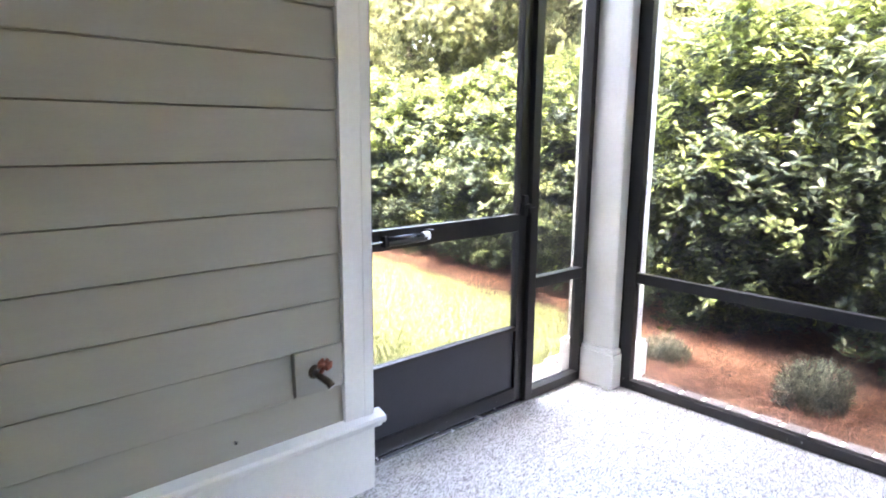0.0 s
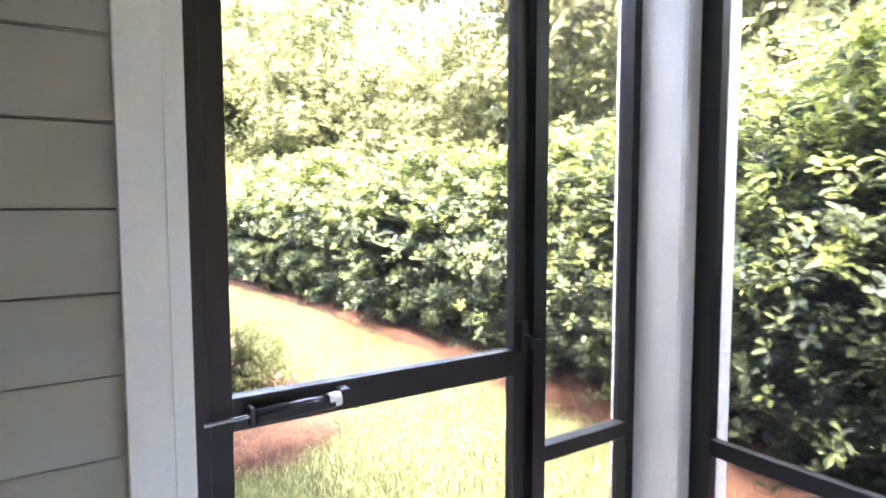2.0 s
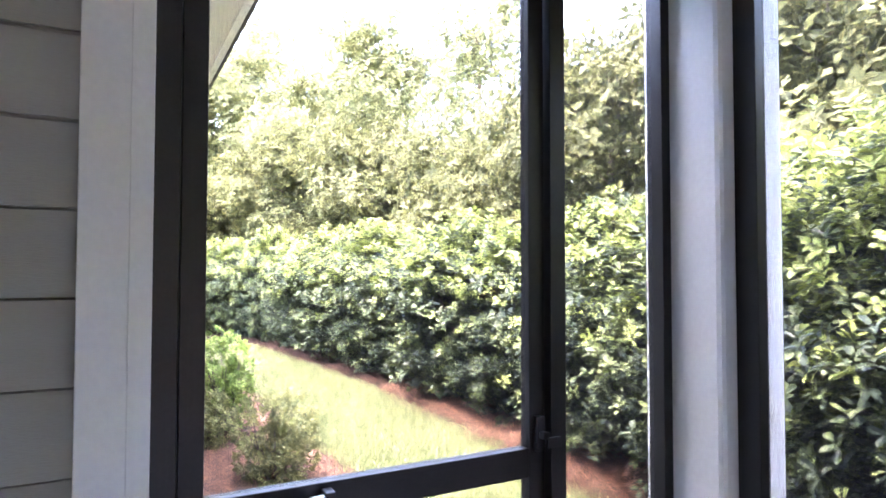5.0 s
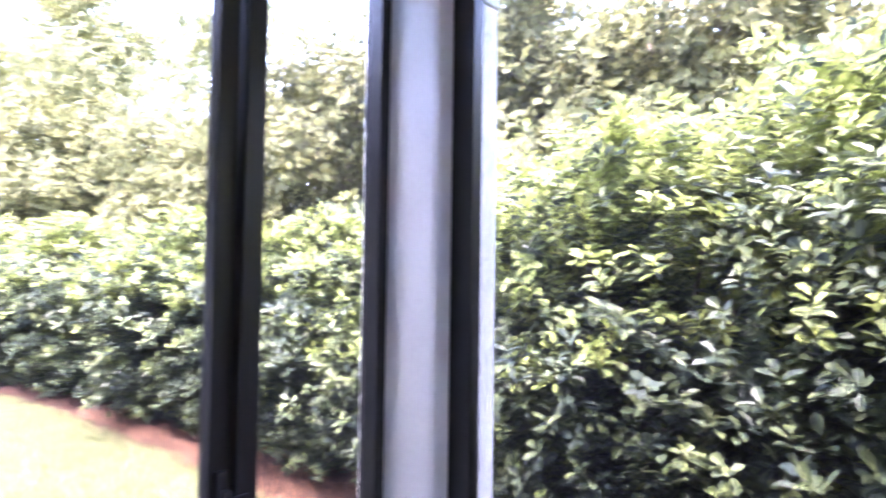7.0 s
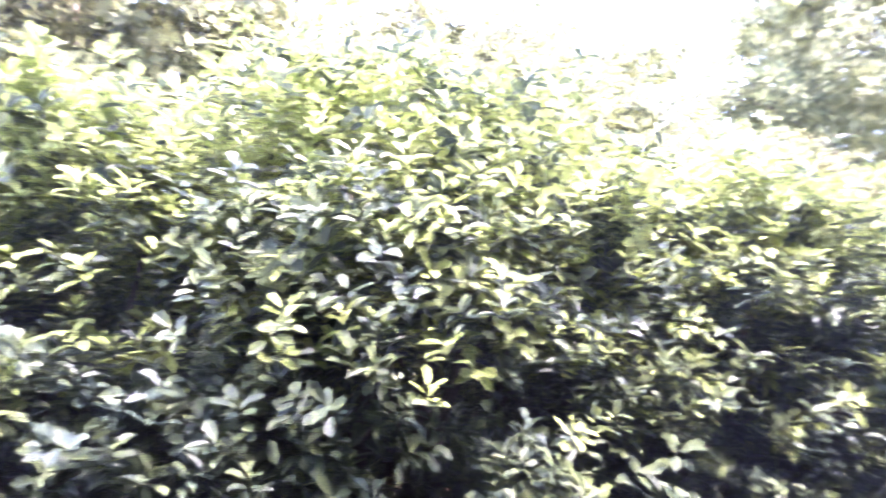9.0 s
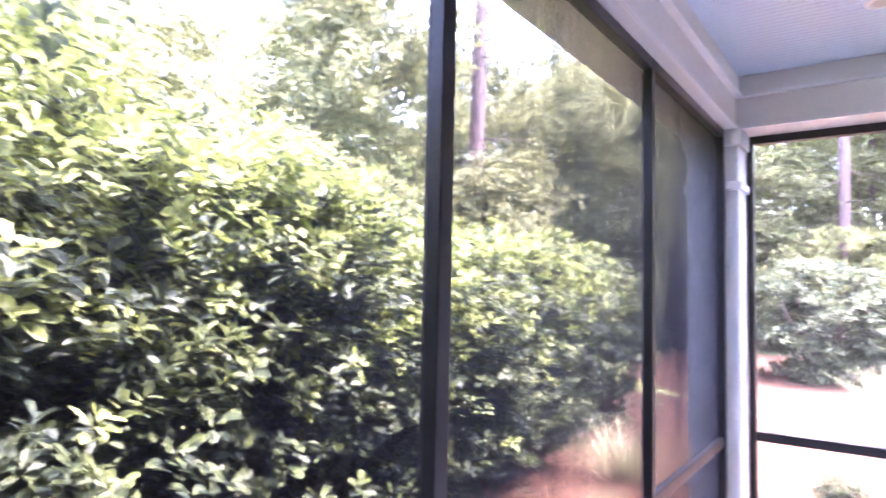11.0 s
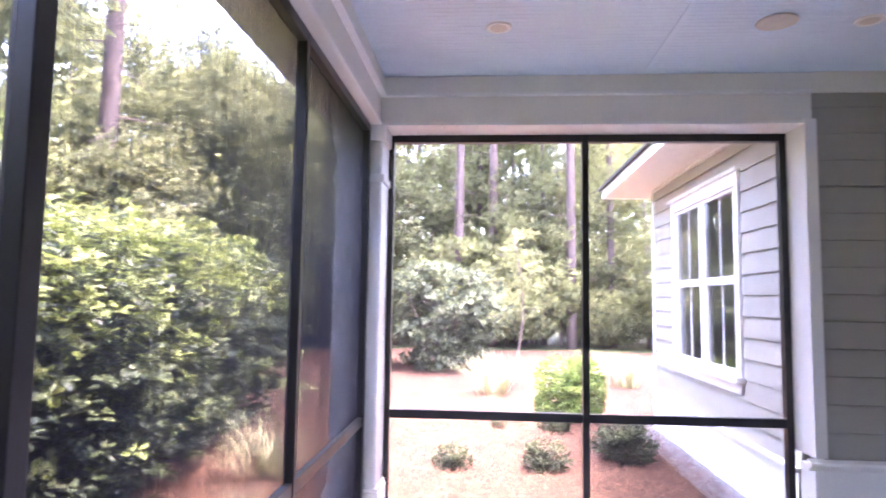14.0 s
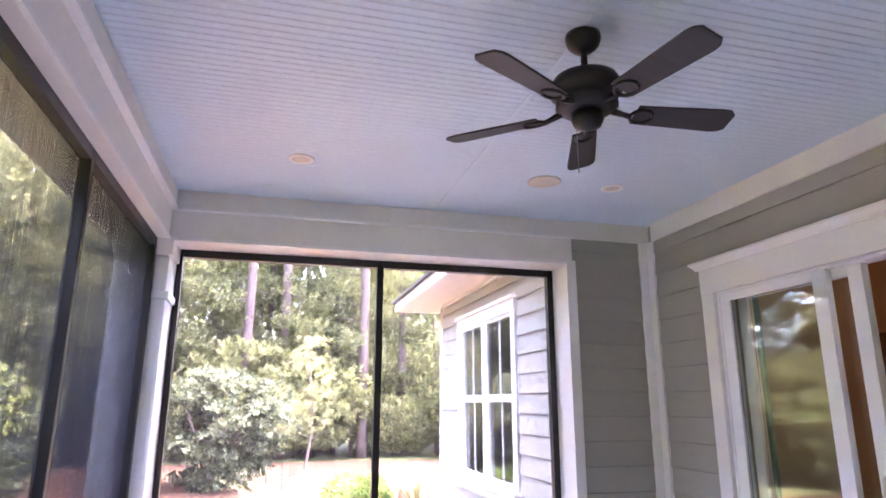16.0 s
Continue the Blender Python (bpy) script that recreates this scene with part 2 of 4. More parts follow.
def lap_wall(name, axis, face, start, end, z0, z1, inward, label, holes=(), lip=0.009, gap=0.0064):
    """A wall body with lapped boards on its face. axis: the axis it runs along; inward: the sign of its outward normal."""
    def to(u, v, z):
        return (u, v, z) if axis == "x" else (v, u, z)
    bm = bmesh.new()
    spans = [(start, end, z0, z1)]
    for a, b, zb, zt in holes:
        spans = [(start, a, z0, z1), (a, b, zt, z1), (b, end, z0, z1)] + ([(a, b, z0, zb)] if zb > z0 else [])
    for a, b, lo, hi in spans:
        if b - a > 0.01:
            p, q = to(a, face - inward * 0.012, lo), to(b, face - inward * 0.16, hi)
            box(bm, [min(i, j) for i, j in zip(p, q)], [max(i, j) for i, j in zip(p, q)])
    wall = structure(part(name, bm, M_SIDING), label, "wall")
    k = math.floor((z0 - 0.129) / LAP)
    while 0.129 + k * LAP < z1:
        lo, hi = max(z0, 0.129 + k * LAP), min(z1, 0.129 + (k + 1) * LAP + 0.02)
        for a, b, slo, shi in spans:
            l, h = max(lo, slo), min(hi, shi)
            if b - a < 0.01 or h - l < 0.02:
                continue
            me = bpy.data.meshes.new("siding_board")
            f0, f1 = face + inward * lip, face - inward * 0.002
            f2, back = face - inward * 0.0115, face - inward * 0.001
            vs = [to(a, f0, l), to(b, f0, l), to(b, f1, h - 0.02 - gap), to(a, f1, h - 0.02 - gap), to(a, f2, h - 0.022), to(b, f2, h - 0.022), to(b, f2, h), to(a, f2, h), to(a, back, l), to(b, back, l), to(a, back, l + 0.03), to(b, back, l + 0.03)]
            me.from_pydata(vs, [], [(0, 1, 2, 3), (3, 2, 5, 4), (4, 5, 6, 7), (0, 8, 9, 1), (8, 10, 11, 9)])
            me.materials.append(M_SIDING)
            me.validate()
            BOARDS.append((me, wall))
        k += 1
    return wall


BOARDS = []
wall_north = lap_wall("wall_north", "x", YN, 0.1, 1.93, SKIRT, CEIL, -1, "beige lap-sided porch wall beside the screen door")
wall_west = lap_wall("wall_west", "y", XW, YS - 0.3, YN + 0.2, SKIRT, CEIL, 1, "taupe lap-sided house wall with the sliding door", holes=[(-1.885, 0.10, 0.0, 2.205)])
wall_south = lap_wall("wall_south", "x", YS, 0.1, 0.90, SKIRT, CEIL, 1, "taupe lap-sided pier at the porch end")


def skirt(name, axis, face, start, end, inward, SKIRT=0.30, back=0.15):
    """White base board with a sloped, projecting cap."""
    def to(u, v, z):
        return (u, v, z) if axis == "x" else (v, u, z)
    bm = bmesh.new()
    p, q = to(start, face + inward * 0.022, 0.0), to(end, face - inward * back, SKIRT - 0.03)
    box(bm, [min(i, j) for i, j in zip(p, q)], [max(i, j) for i, j in zip(p, q)], 0.002)
    s = [(0.0, SKIRT + 0.018), (0.05, SKIRT + 0.002), (0.054, SKIRT - 0.012), (0.05, SKIRT - 0.024), (0.03, SKIRT - 0.031), (0.022, SKIRT - 0.05), (0.0, SKIRT - 0.05)]
    e = 0.035 if name != "baseboard_west" else 0.0
    ends = [[bm.verts.new(to(u, face + inward * d, z)) for d, z in s] for u in (start, end + e)]
    for k in range(len(s)):
        bm.faces.new((ends[0][k], ends[0][(k + 1) % len(s)], ends[1][(k + 1) % len(s)], ends[1][k]))
    bm.faces.new(ends[0])
    bm.faces.new(ends[1][::-1])
    bmesh.ops.recalc_face_normals(bm, faces=bm.faces)
    return structure(part(name, bm, M_TRIM), "white base board with a moulded cap", "baseboard")


skirt("baseboard_north", "x", YN, 0.33, 2.045, -1)
skirt("baseboard_south", "x", YS, 0.33, 0.962, 1, 0.45)
for nm, a, b in (("baseboard_west", YS + 0.06, -1.97), ("baseboard_west", 0.22, YN - 0.06)):
    skirt(nm, "y", XW, a, b, 1, 0.45)

# corner trim of the north wall, with its return to the screen frame
bm = box(bmesh.new(), (1.915, YN - 0.022, SKIRT), (2.04, YN + 0.2, CEIL - 0.12), 0.003)
box(bm, (2.0, YN - 0.0235, SKIRT + 0.002), (2.0415, YN + 0.19, CEIL - 0.13), 0.002)
structure(part("trim_north", bm, M_TRIM), "white painted corner board beside the screen door", "trim")
bm = box(bmesh.new(), (0.885, YS - 0.3, 0.472), (0.957, YS + 0.022, HEAD + 0.03), 0.003)
structure(part("trim_south", bm, M_TRIM), "white painted casing of the screened opening", "trim")
for nm, x0, y0, x1, y1 in (("trim_corner", XW, YS, XW + 0.085, YS + 0.022), ("trim_corner", XW, YS + 0.022, XW + 0.022, YS + 0.09)):
    structure(block(nm, (x0, y0, 0.472), (x1, y1, 2.685), M_TRIM), "white inside corner board", "trim")
structure(block("trim_frieze", (XW, YS + 0.09, 2.685), (XW + 0.025, YN, CEIL), M_BEAM), "cream frieze board under the ceiling", "trim")
structure(block("trim_frieze", (XW + 0.025, YN - 0.025, 2.685), (2.04, YN, CEIL), M_BEAM), "cream frieze board under the ceiling", "trim")
structure(block("trim_frieze", (XW, YS - 0.01, 2.685), (0.9, YS + 0.024, CEIL), M_BEAM), "cream frieze board under the ceiling", "trim")


def beam(name, lo, hi, face_axis, face, sign, label):
    """Header beam: lower band, thin bead, upper frieze."""
    bm = box(bmesh.new(), lo, (hi[0], hi[1], CEIL - 0.002), 0.003)
    l, h = list(lo), list(hi)
    def strip(z0, z1, d):
        a, b = list(l), list(h)
        a[2], b[2] = z0, z1
        if sign < 0:
            a[face_axis], b[face_axis] = face - d, face + 0.001
        else:
            a[face_axis], b[face_axis] = face - 0.001, face + d
        box(bm, a, b, 0.002)
    strip(2.698, CEIL - 0.004, 0.022)
    ob = structure(part(name, bm, M_BEAM), label, "beam")
    # white trim paint here; on the upper bead it stands for caught light
    for z0, z1, d in ((2.682, 2.7, 0.04), (HEAD + 0.001, HEAD + 0.022, 0.016)):
        bm = bmesh.new()
        strip(z0, z1, d)
        part("bead_moulding", bm, M_TRIM, ob, "thin bead moulding, whitened for the light it catches")
    return ob


beam("beam_east", (XE, YS - 0.3, HEAD), (XE + 0.34, YN + 0.24, CEIL), 0, XE, -1, "cream boxed header beam over the screens")
beam("beam_south", (0.90, YS - 0.3, HEAD), (XE, YS, CEIL), 1, YS, 1, "cream boxed header beam over the end screen")
beam("beam_north", (2.042, YN - 0.02, HEAD), (XE, YN + 0.24, CEIL), 1, YN - 0.02, -1, "cream boxed header beam over the screen door")

# beadboard ceiling: grooves run east to west, every 41 mm
prof = []
y = YS - 0.02
while y < YN + 0.02:
    prof += [(y, CEIL), (y + 0.036, CEIL), (y + 0.0385, CEIL + 0.005), (y + 0.041, CEIL)]
    y += 0.0425
vs, fs = [], []
for yy, zz in prof:
    vs += [(XW - 0.05, yy, zz), (XE + 0.01, yy, zz)]
for i in range(len(prof) - 1):
    fs.append((2 * i, 2 * i + 1, 2 * i + 3, 2 * i + 2))
n = len(vs)
vs += [(XW - 0.05, prof[0][0], CEIL + 0.06), (XE + 0.01, prof[0][0], CEIL + 0.06), (XE + 0.01, prof[-1][0], CEIL + 0.06), (XW - 0.05, prof[-1][0], CEIL + 0.06)]
fs.append((n, n + 1, n + 2, n + 3))
ceiling = structure(pydata("ceiling", vs, fs, M_CEIL), "pale blue painted beadboard porch ceiling", "ceiling")

# roof over the porch with its outer eave
bm = box(bmesh.new(), (-6.0, -3.0, CEIL + 0.1), (4.02, 2.75, CEIL + 0.2))
box(bm, (XE + 0.34, -3.2, 2.62), (4.0, 2.72, 2.66))
box(bm, (3.99, -3.2, 2.62), (4.03, 2.75, 2.86))
structure(part("roof_porch", bm, M_SOFFIT), "cream porch eave with a boxed soffit", "roof")


# ---- columns ----
def column(at, necked):
    c = empty("column", at)
    w = 0.152
    bm = box(bmesh.new(), (-w, -w, 0.21), (w, w, HEAD - 0.10), 0.018)
    part("shaft", bm, M_COLUMN, c)
    bm = box(bmesh.new(), (-w - 0.025, -w - 0.025, 0.0), (w + 0.025, w + 0.025, 0.19), 0.004)
    part("base", bm, M_COLUMN, c)
    bm = box(bmesh.new(), (-w - 0.018, -w - 0.018, 0.19), (w + 0.018, w + 0.018, 0.215), 0.008)
    part("base_moulding", bm, M_COLUMN, c)
    if necked:
        bm = box(bmesh.new(), (-w - 0.018, -w - 0.018, 2.12), (w + 0.018, w + 0.018, 2.17), 0.009)
        part("neck_moulding", bm, M_COLUMN, c)
    d = 0.02 if necked else 0.0
    bm = box(bmesh.new(), (-w - d, -w - d, HEAD - 0.10), (w + d, w + d, HEAD), 0.006)
    part("capital", bm, M_COLUMN, c)
    return tagged(c, "white painted square porch column with a moulded base", "column", "porch columns")


column((3.742, 2.461, 0), False)
column((3.725, -2.70, 0), True)


# ---- screens ----
def wires(name, parent, axis, plane, u0, u1, z0, z1):
    """Woven screen cloth: fine upright and level strands."""
    step, d = 0.0012, 0.00015
    rng = np.random.default_rng(9)
    vs, fs = [], []
    for u in np.arange(u0, u1, step):
        u += rng.uniform(-0.5, 0.5) * step
        q = [(u - d, -d), (u + d, -d), (u + d, d), (u - d, d)]
        n = len(vs)
        vs += [((a, plane + b, z) if axis == "x" else (plane + b, a, z)) for z in (z0, z1) for a, b in q]
        fs += [(n + k, n + (k + 1) % 4, n + 4 + (k + 1) % 4, n + 4 + k) for k in range(4)]
    for z in np.arange(z0, z1, step * 1.35):
        z += rng.uniform(-0.5, 0.5) * step * 1.35
        n = len(vs)
        q = [(plane, z - d), (plane + d, z), (plane, z + d)]
        vs += [((a, p, h) if axis == "x" else (p, a, h)) for a in (u0, u1) for p, h in q]
        fs += [(n, n + 1, n + 4, n + 3), (n + 1, n + 2, n + 5, n + 4)]
    return pydata(name, vs, fs, M_MESH, parent, "stuff", "charcoal woven insect screen")


def bar(parent, name, axis, a, b, p0, p1, z0, z1, mat=None):
    lo, hi = ((a, p0, z0), (b, p1, z1)) if axis == "x" else ((p0, a, z0), (p1, b, z1))
    return block(name, lo, hi, mat or M_BLACK, parent, 0.003)


def screws(parent, places, axis):
    for x, y, z in places:
        bm = bmesh.new()
        pts = [(x, y, z), (x, y - 0.004, z)] if axis == "y" else [(x, y, z), (x - 0.004, y, z)]
        pipe(bm, pts, [0.004, 0.003], 8)
        part("screw", bm, M_STEEL, parent)


def screen_wall(name, axis, p0, p1, cuts, z0, z1, label, rails=True):
    """Aluminium frame: posts at cuts (start, end), sill, head, chair rail and screen cloth."""
    s = empty(name)
    for a, b in cuts:
        bar(s, "post", axis, a, b, p0, p1, z0, z1)
    for (a, b), (c, d) in zip(cuts, cuts[1:]):
        bar(s, "sill", axis, b, c, p0, p1, z0, z0 + 0.05)
        bar(s, "head", axis, b, c, p0, p1, z1 - 0.05, z1)
        bar(s, "chair_rail", axis, b, c, p0 + 0.005, p1 - 0.005, RAIL - 0.055, RAIL)
        mid = (p0 + p1) / 2 + 0.012
        wires("screen", s, axis, mid, b, c, z0 + 0.05, z1 - 0.05)
    return tagged(s, label, "screen")


E0, E1 = 3.65, 3.695
screen_east = screen_wall("screen_wall", "y", E0, E1, [(-2.545, -2.495), (-1.152, -1.118), (0.345, 0.395), (2.23, 2.305)], 0.0, HEAD, "black aluminium framed insect screens along the garden")
screws(screen_east, [(E0, 2.255, RAIL - 0.085), (E0, 2.2, 0.03), (E0, 2.262, 0.055), (E0, 1.42, 0.022), (E0, 1.36, 0.03)], "x")
screen_south = screen_wall("screen_wall", "x", -2.855, -2.80, [(0.958, 1.002), (2.229, 2.273), (3.535, 3.57)], 0.0, HEAD, "black aluminium framed insect screen at the porch end")
screen_side = screen_wall("screen_wall", "x", 2.495, 2.56, [(3.095, 3.15), (3.55, 3.588)], 0.0, HEAD, "narrow black aluminium screen beside the door")
screws(screen_side, [(3.55, 2.50, RAIL - 0.08), (3.555, 2.50, 0.04), (3.3, 2.50, 0.03)], "y")

# door frame jamb, head
jamb = empty("door_frame")
bar(jamb, "jamb", "x", 2.042, 2.10, 2.49, 2.58, 0.0, HEAD)
bar(jamb, "head", "x", 2.10, 3.095, 2.49, 2.58, HEAD - 0.05, HEAD)
bar(jamb, "stop", "x", 2.10, 2.118, 2.565, 2.585, 0.0, HEAD - 0.05)
structure(block("threshold", (2.10, 2.49, 0.0), (3.10, 2.6, 0.012), M_STEEL), "bare aluminium door threshold", "threshold")
tagged(jamb, "black aluminium frame of the screen door", "door frame")

# ---- screen door ----
door = empty("screen_door", (2.104, 2.55, 0.015))
def dbar(name, x0, x1, z0, z1, y0=-0.03, y1=0.012, mat=None, label=""):
    return block(name, (x0, y0, z0), (x1, y1, z1), mat or M_BLACK, door, 0.003, label)
dbar("stile", 0.0, 0.055, 0.0, 2.415)
dbar("stile", 0.932, 0.986, 0.0, 2.415)
dbar("top_rail", 0.055, 0.932, 2.345, 2.415)
dbar("middle_rail", 0.055, 0.932, 0.885, 0.968)
dbar("bottom_rail", 0.055, 0.932, 0.0, 0.07)
dbar("kick_rail", 0.055, 0.932, 0.375, 0.395)
dbar("kick_panel", 0.055, 0.932, 0.07, 0.375, -0.015, 0.0, M_PANEL, "dark grey metal kick panel")
wires("screen", door, "x", -0.01, 0.055, 0.932, 0.395, 0.885)
wires("screen", door, "x", -0.01, 0.055, 0.932, 0.968, 2.345)
bm = pipe(bmesh.new(), [(0.10, -0.062, 0.928), (0.325, -0.062, 0.932)], [0.017, 0.017], 16)
closer = part("door_closer", bm, M_CLOSER, door, "black and chrome pneumatic door closer", True)
bm = pipe(bmesh.new(), [(0.10, -0.062, 0.923), (0.30, -0.0635, 0.926)], [0.0178, 0.0178], 16)
part("closer_shade", bm, M_BLACK, closer, "black lower half of the tube")
bm = pipe(bmesh.new(), [(0.285, -0.0625, 0.931), (0.318, -0.0625, 0.932)], [0.0186, 0.0186], 16)
part("closer_label", bm, M_LABEL, closer, "white paper label")
bm = pipe(bmesh.new(), [(-0.03, -0.058, 0.925), (0.10, -0.062, 0.928)], [0.006, 0.006], 8)
part("closer_rod", bm, M_STEEL, closer)
bm = box(bmesh.new(), (-0.05, -0.07, 0.90), (-0.02, -0.03, 0.95), 0.003)
box(bm, (0.085, -0.075, 0.905), (0.095, -0.04, 0.95), 0.002)
box(bm, (0.32, -0.07, 0.915), (0.345, -0.03, 0.955), 0.003)
part("closer_bracket", bm, M_BLACK, closer)
bm = box(bmesh.new(), (0.945, -0.05, 0.96), (0.975, -0.03, 1.06), 0.004)
box(bm, (0.95, -0.075, 1.0), (0.97, -0.05, 1.02), 0.004)
box(bm, (0.97, -0.065, 0.97), (1.02, -0.055, 1.0), 0.003)
part("latch", bm, M_BLACK, door, "small black turn latch")
for x in (0.2, 0.46, 0.8):
    bm = pipe(bmesh.new(), [(x, -0.03, 0.035), (x, -0.034, 0.035)], [0.004, 0.003], 8)
    part("screw", bm, M_STEEL, door)
tagged(door, "closed black aluminium screen door with a kick panel", "door")

# ---- hose bib on its block ----
bib = empty("hose_faucet", (1.79, YN, 0.55))
block("mounting_block", (-0.075, -0.026, -0.085), (0.115, 0.01, 0.075), M_SIDING, bib, 0.002, "beige siding mounting block")
bm = pipe(bmesh.new(), [(0.0, -0.02, -0.005), (0.0, -0.065, -0.012), (0.015, -0.095, -0.028), (0.02, -0.105, -0.04)], [0.014, 0.013, 0.014, 0.015], 12)
pipe(bm, [(0.0, -0.026, -0.005), (0.0, -0.032, -0.005)], [0.026, 0.024], 16)
part("spout", bm, M_BRASS, bib, "weathered brass spout", True)
bm = pipe(bmesh.new(), [(0.005, -0.06, 0.0), (0.012, -0.075, 0.03)], [0.008, 0.007], 8)
for k in range(8):
    a = k * math.pi / 4
    pipe(bm, [(0.012, -0.075, 0.032), (0.012 + 0.026 * math.cos(a), -0.075 + 0.02 * math.sin(a), 0.032 + 0.012 * math.sin(a))], [0.006, 0.008], 6)
part("handle", bm, M_COPPER, bib, "reddish worn wheel handle", True)
tagged(bib, "brass hose faucet with a reddish handle on the siding", "faucet")
bm = pipe(bmesh.new(), [(1.50, YN - 0.004, 0.37), (1.50, YN - 0.016, 0.37)], [0.004, 0.005], 8)
tagged(part("nail", bm, M_BLACK), "dark nail head in the siding", "nail")

# ---- sliding glass door in the west wall ----
slider = empty("sliding_door", (XW, 0, 0))
Y0, Y1, TOP = -1.885, 0.10, 2.205
def sbar(name, y0, y1, z0, z1, x0, x1, mat=M_VINYL, parent=None, label=""):
    return block(name, (x0, y0, z0), (x1, y1, z1), mat, parent or slider, 0.004, label)
sbar("casing", Y0 - 0.11, Y0, 0.0, TOP, -0.02, 0.022, M_TRIM)
sbar("casing", Y1, Y1 + 0.11, 0.0, TOP, -0.02, 0.022, M_TRIM)
sbar("head_casing", Y0 - 0.11, Y1 + 0.11, TOP, TOP + 0.155, -0.02, 0.026, M_TRIM)
bm = bmesh.new()
s = [(0.0, TOP + 0.155), (0.03, TOP + 0.155), (0.036, TOP + 0.17), (0.06, TOP + 0.195), (0.06, TOP + 0.207), (0.0, TOP + 0.207)]
ends = [[bm.verts.new((d, u + e * d, z)) for d, z in s] for u, e in ((Y0 - 0.11, -1), (Y1 + 0.11, 1))]
for k in range(len(s)):
    bm.faces.new((ends[0][k], ends[0][(k + 1) % len(s)], ends[1][(k + 1) % len(s)], ends[1][k]))
bm.faces.new(ends[0]); bm.faces.new(ends[1][::-1])
bmesh.ops.recalc_face_normals(bm, faces=bm.faces)
part("crown", bm, M_TRIM, slider, "moulded white cap over the door")
sbar("frame", Y0, Y0 + 0.02, 0.08, TOP, -0.13, -0.006)
sbar("frame", Y1 - 0.035, Y1, 0.08, TOP, -0.13, -0.012)
sbar("frame_head", Y0 + 0.02, Y1 - 0.035, TOP - 0.015, TOP, -0.13, -0.006)
sbar("frame_sill", Y0, Y1, 0.0, 0.08, -0.13, 0.03)


def sash(name, y0, y1, x0, x1, stile):
    p = empty(name, (0, 0, 0))
    p.parent = slider
    for a, b in ((y0, y0 + stile), (y1 - stile, y1)):
        sbar("stile", a, b, 0.08, TOP - 0.015, x0, x1, parent=p)
    sbar("rail", y0 + stile, y1 - stile, TOP - 0.066, TOP - 0.015, x0, x1, parent=p)
    sbar("rail", y0 + stile, y1 - stile, 0.08, 0.20, x0, x1, parent=p)
    g = sbar("glass", y0 + stile, y1 - stile, 0.20, TOP - 0.066, (x0 + x1) / 2 - 0.006, (x0 + x1) / 2 + 0.006, M_GLASS, p, "clear reflecting glass pane")
    g.visible_shadow = False
    return p


fixed = sash("fixed_panel", Y0 + 0.02, -1.078, -0.05, -0.01, 0.085)
moving = sash("sliding_panel", -1.77, -0.92, -0.11, -0.065, 0.08)
bm = pipe(bmesh.new(), [(-0.07, -0.955, 1.06), (-0.035, -0.955, 1.07), (-0.03, -0.955, 1.14), (-0.035, -0.955, 1.20), (-0.07, -0.955, 1.21)], [0.009] * 5, 10)
part("handle", bm, M_VINYL, moving, "white pull handle", True)
tagged(slider, "white vinyl sliding glass door, partly open", "door")

# room behind the sliding door
R0, R1 = -2.5, 1.4
bm = box(bmesh.new(), (-3.7, R0, -0.05), (XW - 0.17, R1, 0.06))
structure(part("floor_inside", bm, M_INT_FLOOR), "brown wooden floor of the room inside", "floor")
bm = box(bmesh.new(), (-3.8, R0 - 0.1, 0.0), (-3.7, R1 + 0.1, 2.75))
box(bm, (-3.7, R0 - 0.1, 0.0), (XW - 0.17, R0, 2.75))
box(bm, (-3.7, R1, 0.0), (XW - 0.17, R1 + 0.1, 2.75))
structure(part("wall_inside", bm, M_INT_WALL), "tan painted walls of the room inside", "wall")
structure(part("ceiling_inside", box(bmesh.new(), (-3.8, R0 - 0.1, 2.75), (XW - 0.17, R1 + 0.1, 2.8)), M_TRIM), "white ceiling of the room inside", "ceiling")
# unseen lamp, assumed from the warm interior: point light and bowl are added
lamp_data = bpy.data.lights.new("assumed_room_lamp", "POINT")
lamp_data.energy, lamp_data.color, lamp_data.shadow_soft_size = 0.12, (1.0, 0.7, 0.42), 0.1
assumed_room_lamp = new("assumed_room_lamp", lamp_data)
assumed_room_lamp.location = (-1.6, -0.6, 2.58)
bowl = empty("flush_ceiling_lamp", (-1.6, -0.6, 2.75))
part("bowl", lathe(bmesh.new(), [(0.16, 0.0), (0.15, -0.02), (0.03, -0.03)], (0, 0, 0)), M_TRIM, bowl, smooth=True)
tagged(bowl, "assumed, unseen ceiling lamp, added to warm the room inside", "lamp")
shelf = empty("bookcase", (-2.2, -2.3, 0.06))
block("side", (-0.6, -0.18, 0), (-0.56, 0.15, 2.0), M_INT_FLOOR, shelf)
block("side", (0.56, -0.18, 0), (0.6, 0.15, 2.0), M_INT_FLOOR, shelf)
for z in (0.1, 0.5, 0.9, 1.3, 1.7, 1.98):
    block("shelf", (-0.56, -0.18, z), (0.56, 0.15, z + 0.03), M_INT_FLOOR, shelf)
tagged(shelf, "brown wooden open shelves in the room", "shelf")
cur = empty("curtain", (XW - 0.195, -1.83, 0.06))
vs, fs = [], []
for i in range(41):
    vs += [(0.014 * math.sin(i * 1.3), 0.003 * i - 0.03, z) for z in (0.02, 2.35)]
fs = [(2 * i, 2 * i + 2, 2 * i + 3, 2 * i + 1) for i in range(40)]
c = pydata("cloth", vs, fs, M_CURTAIN, cur, smooth=True)
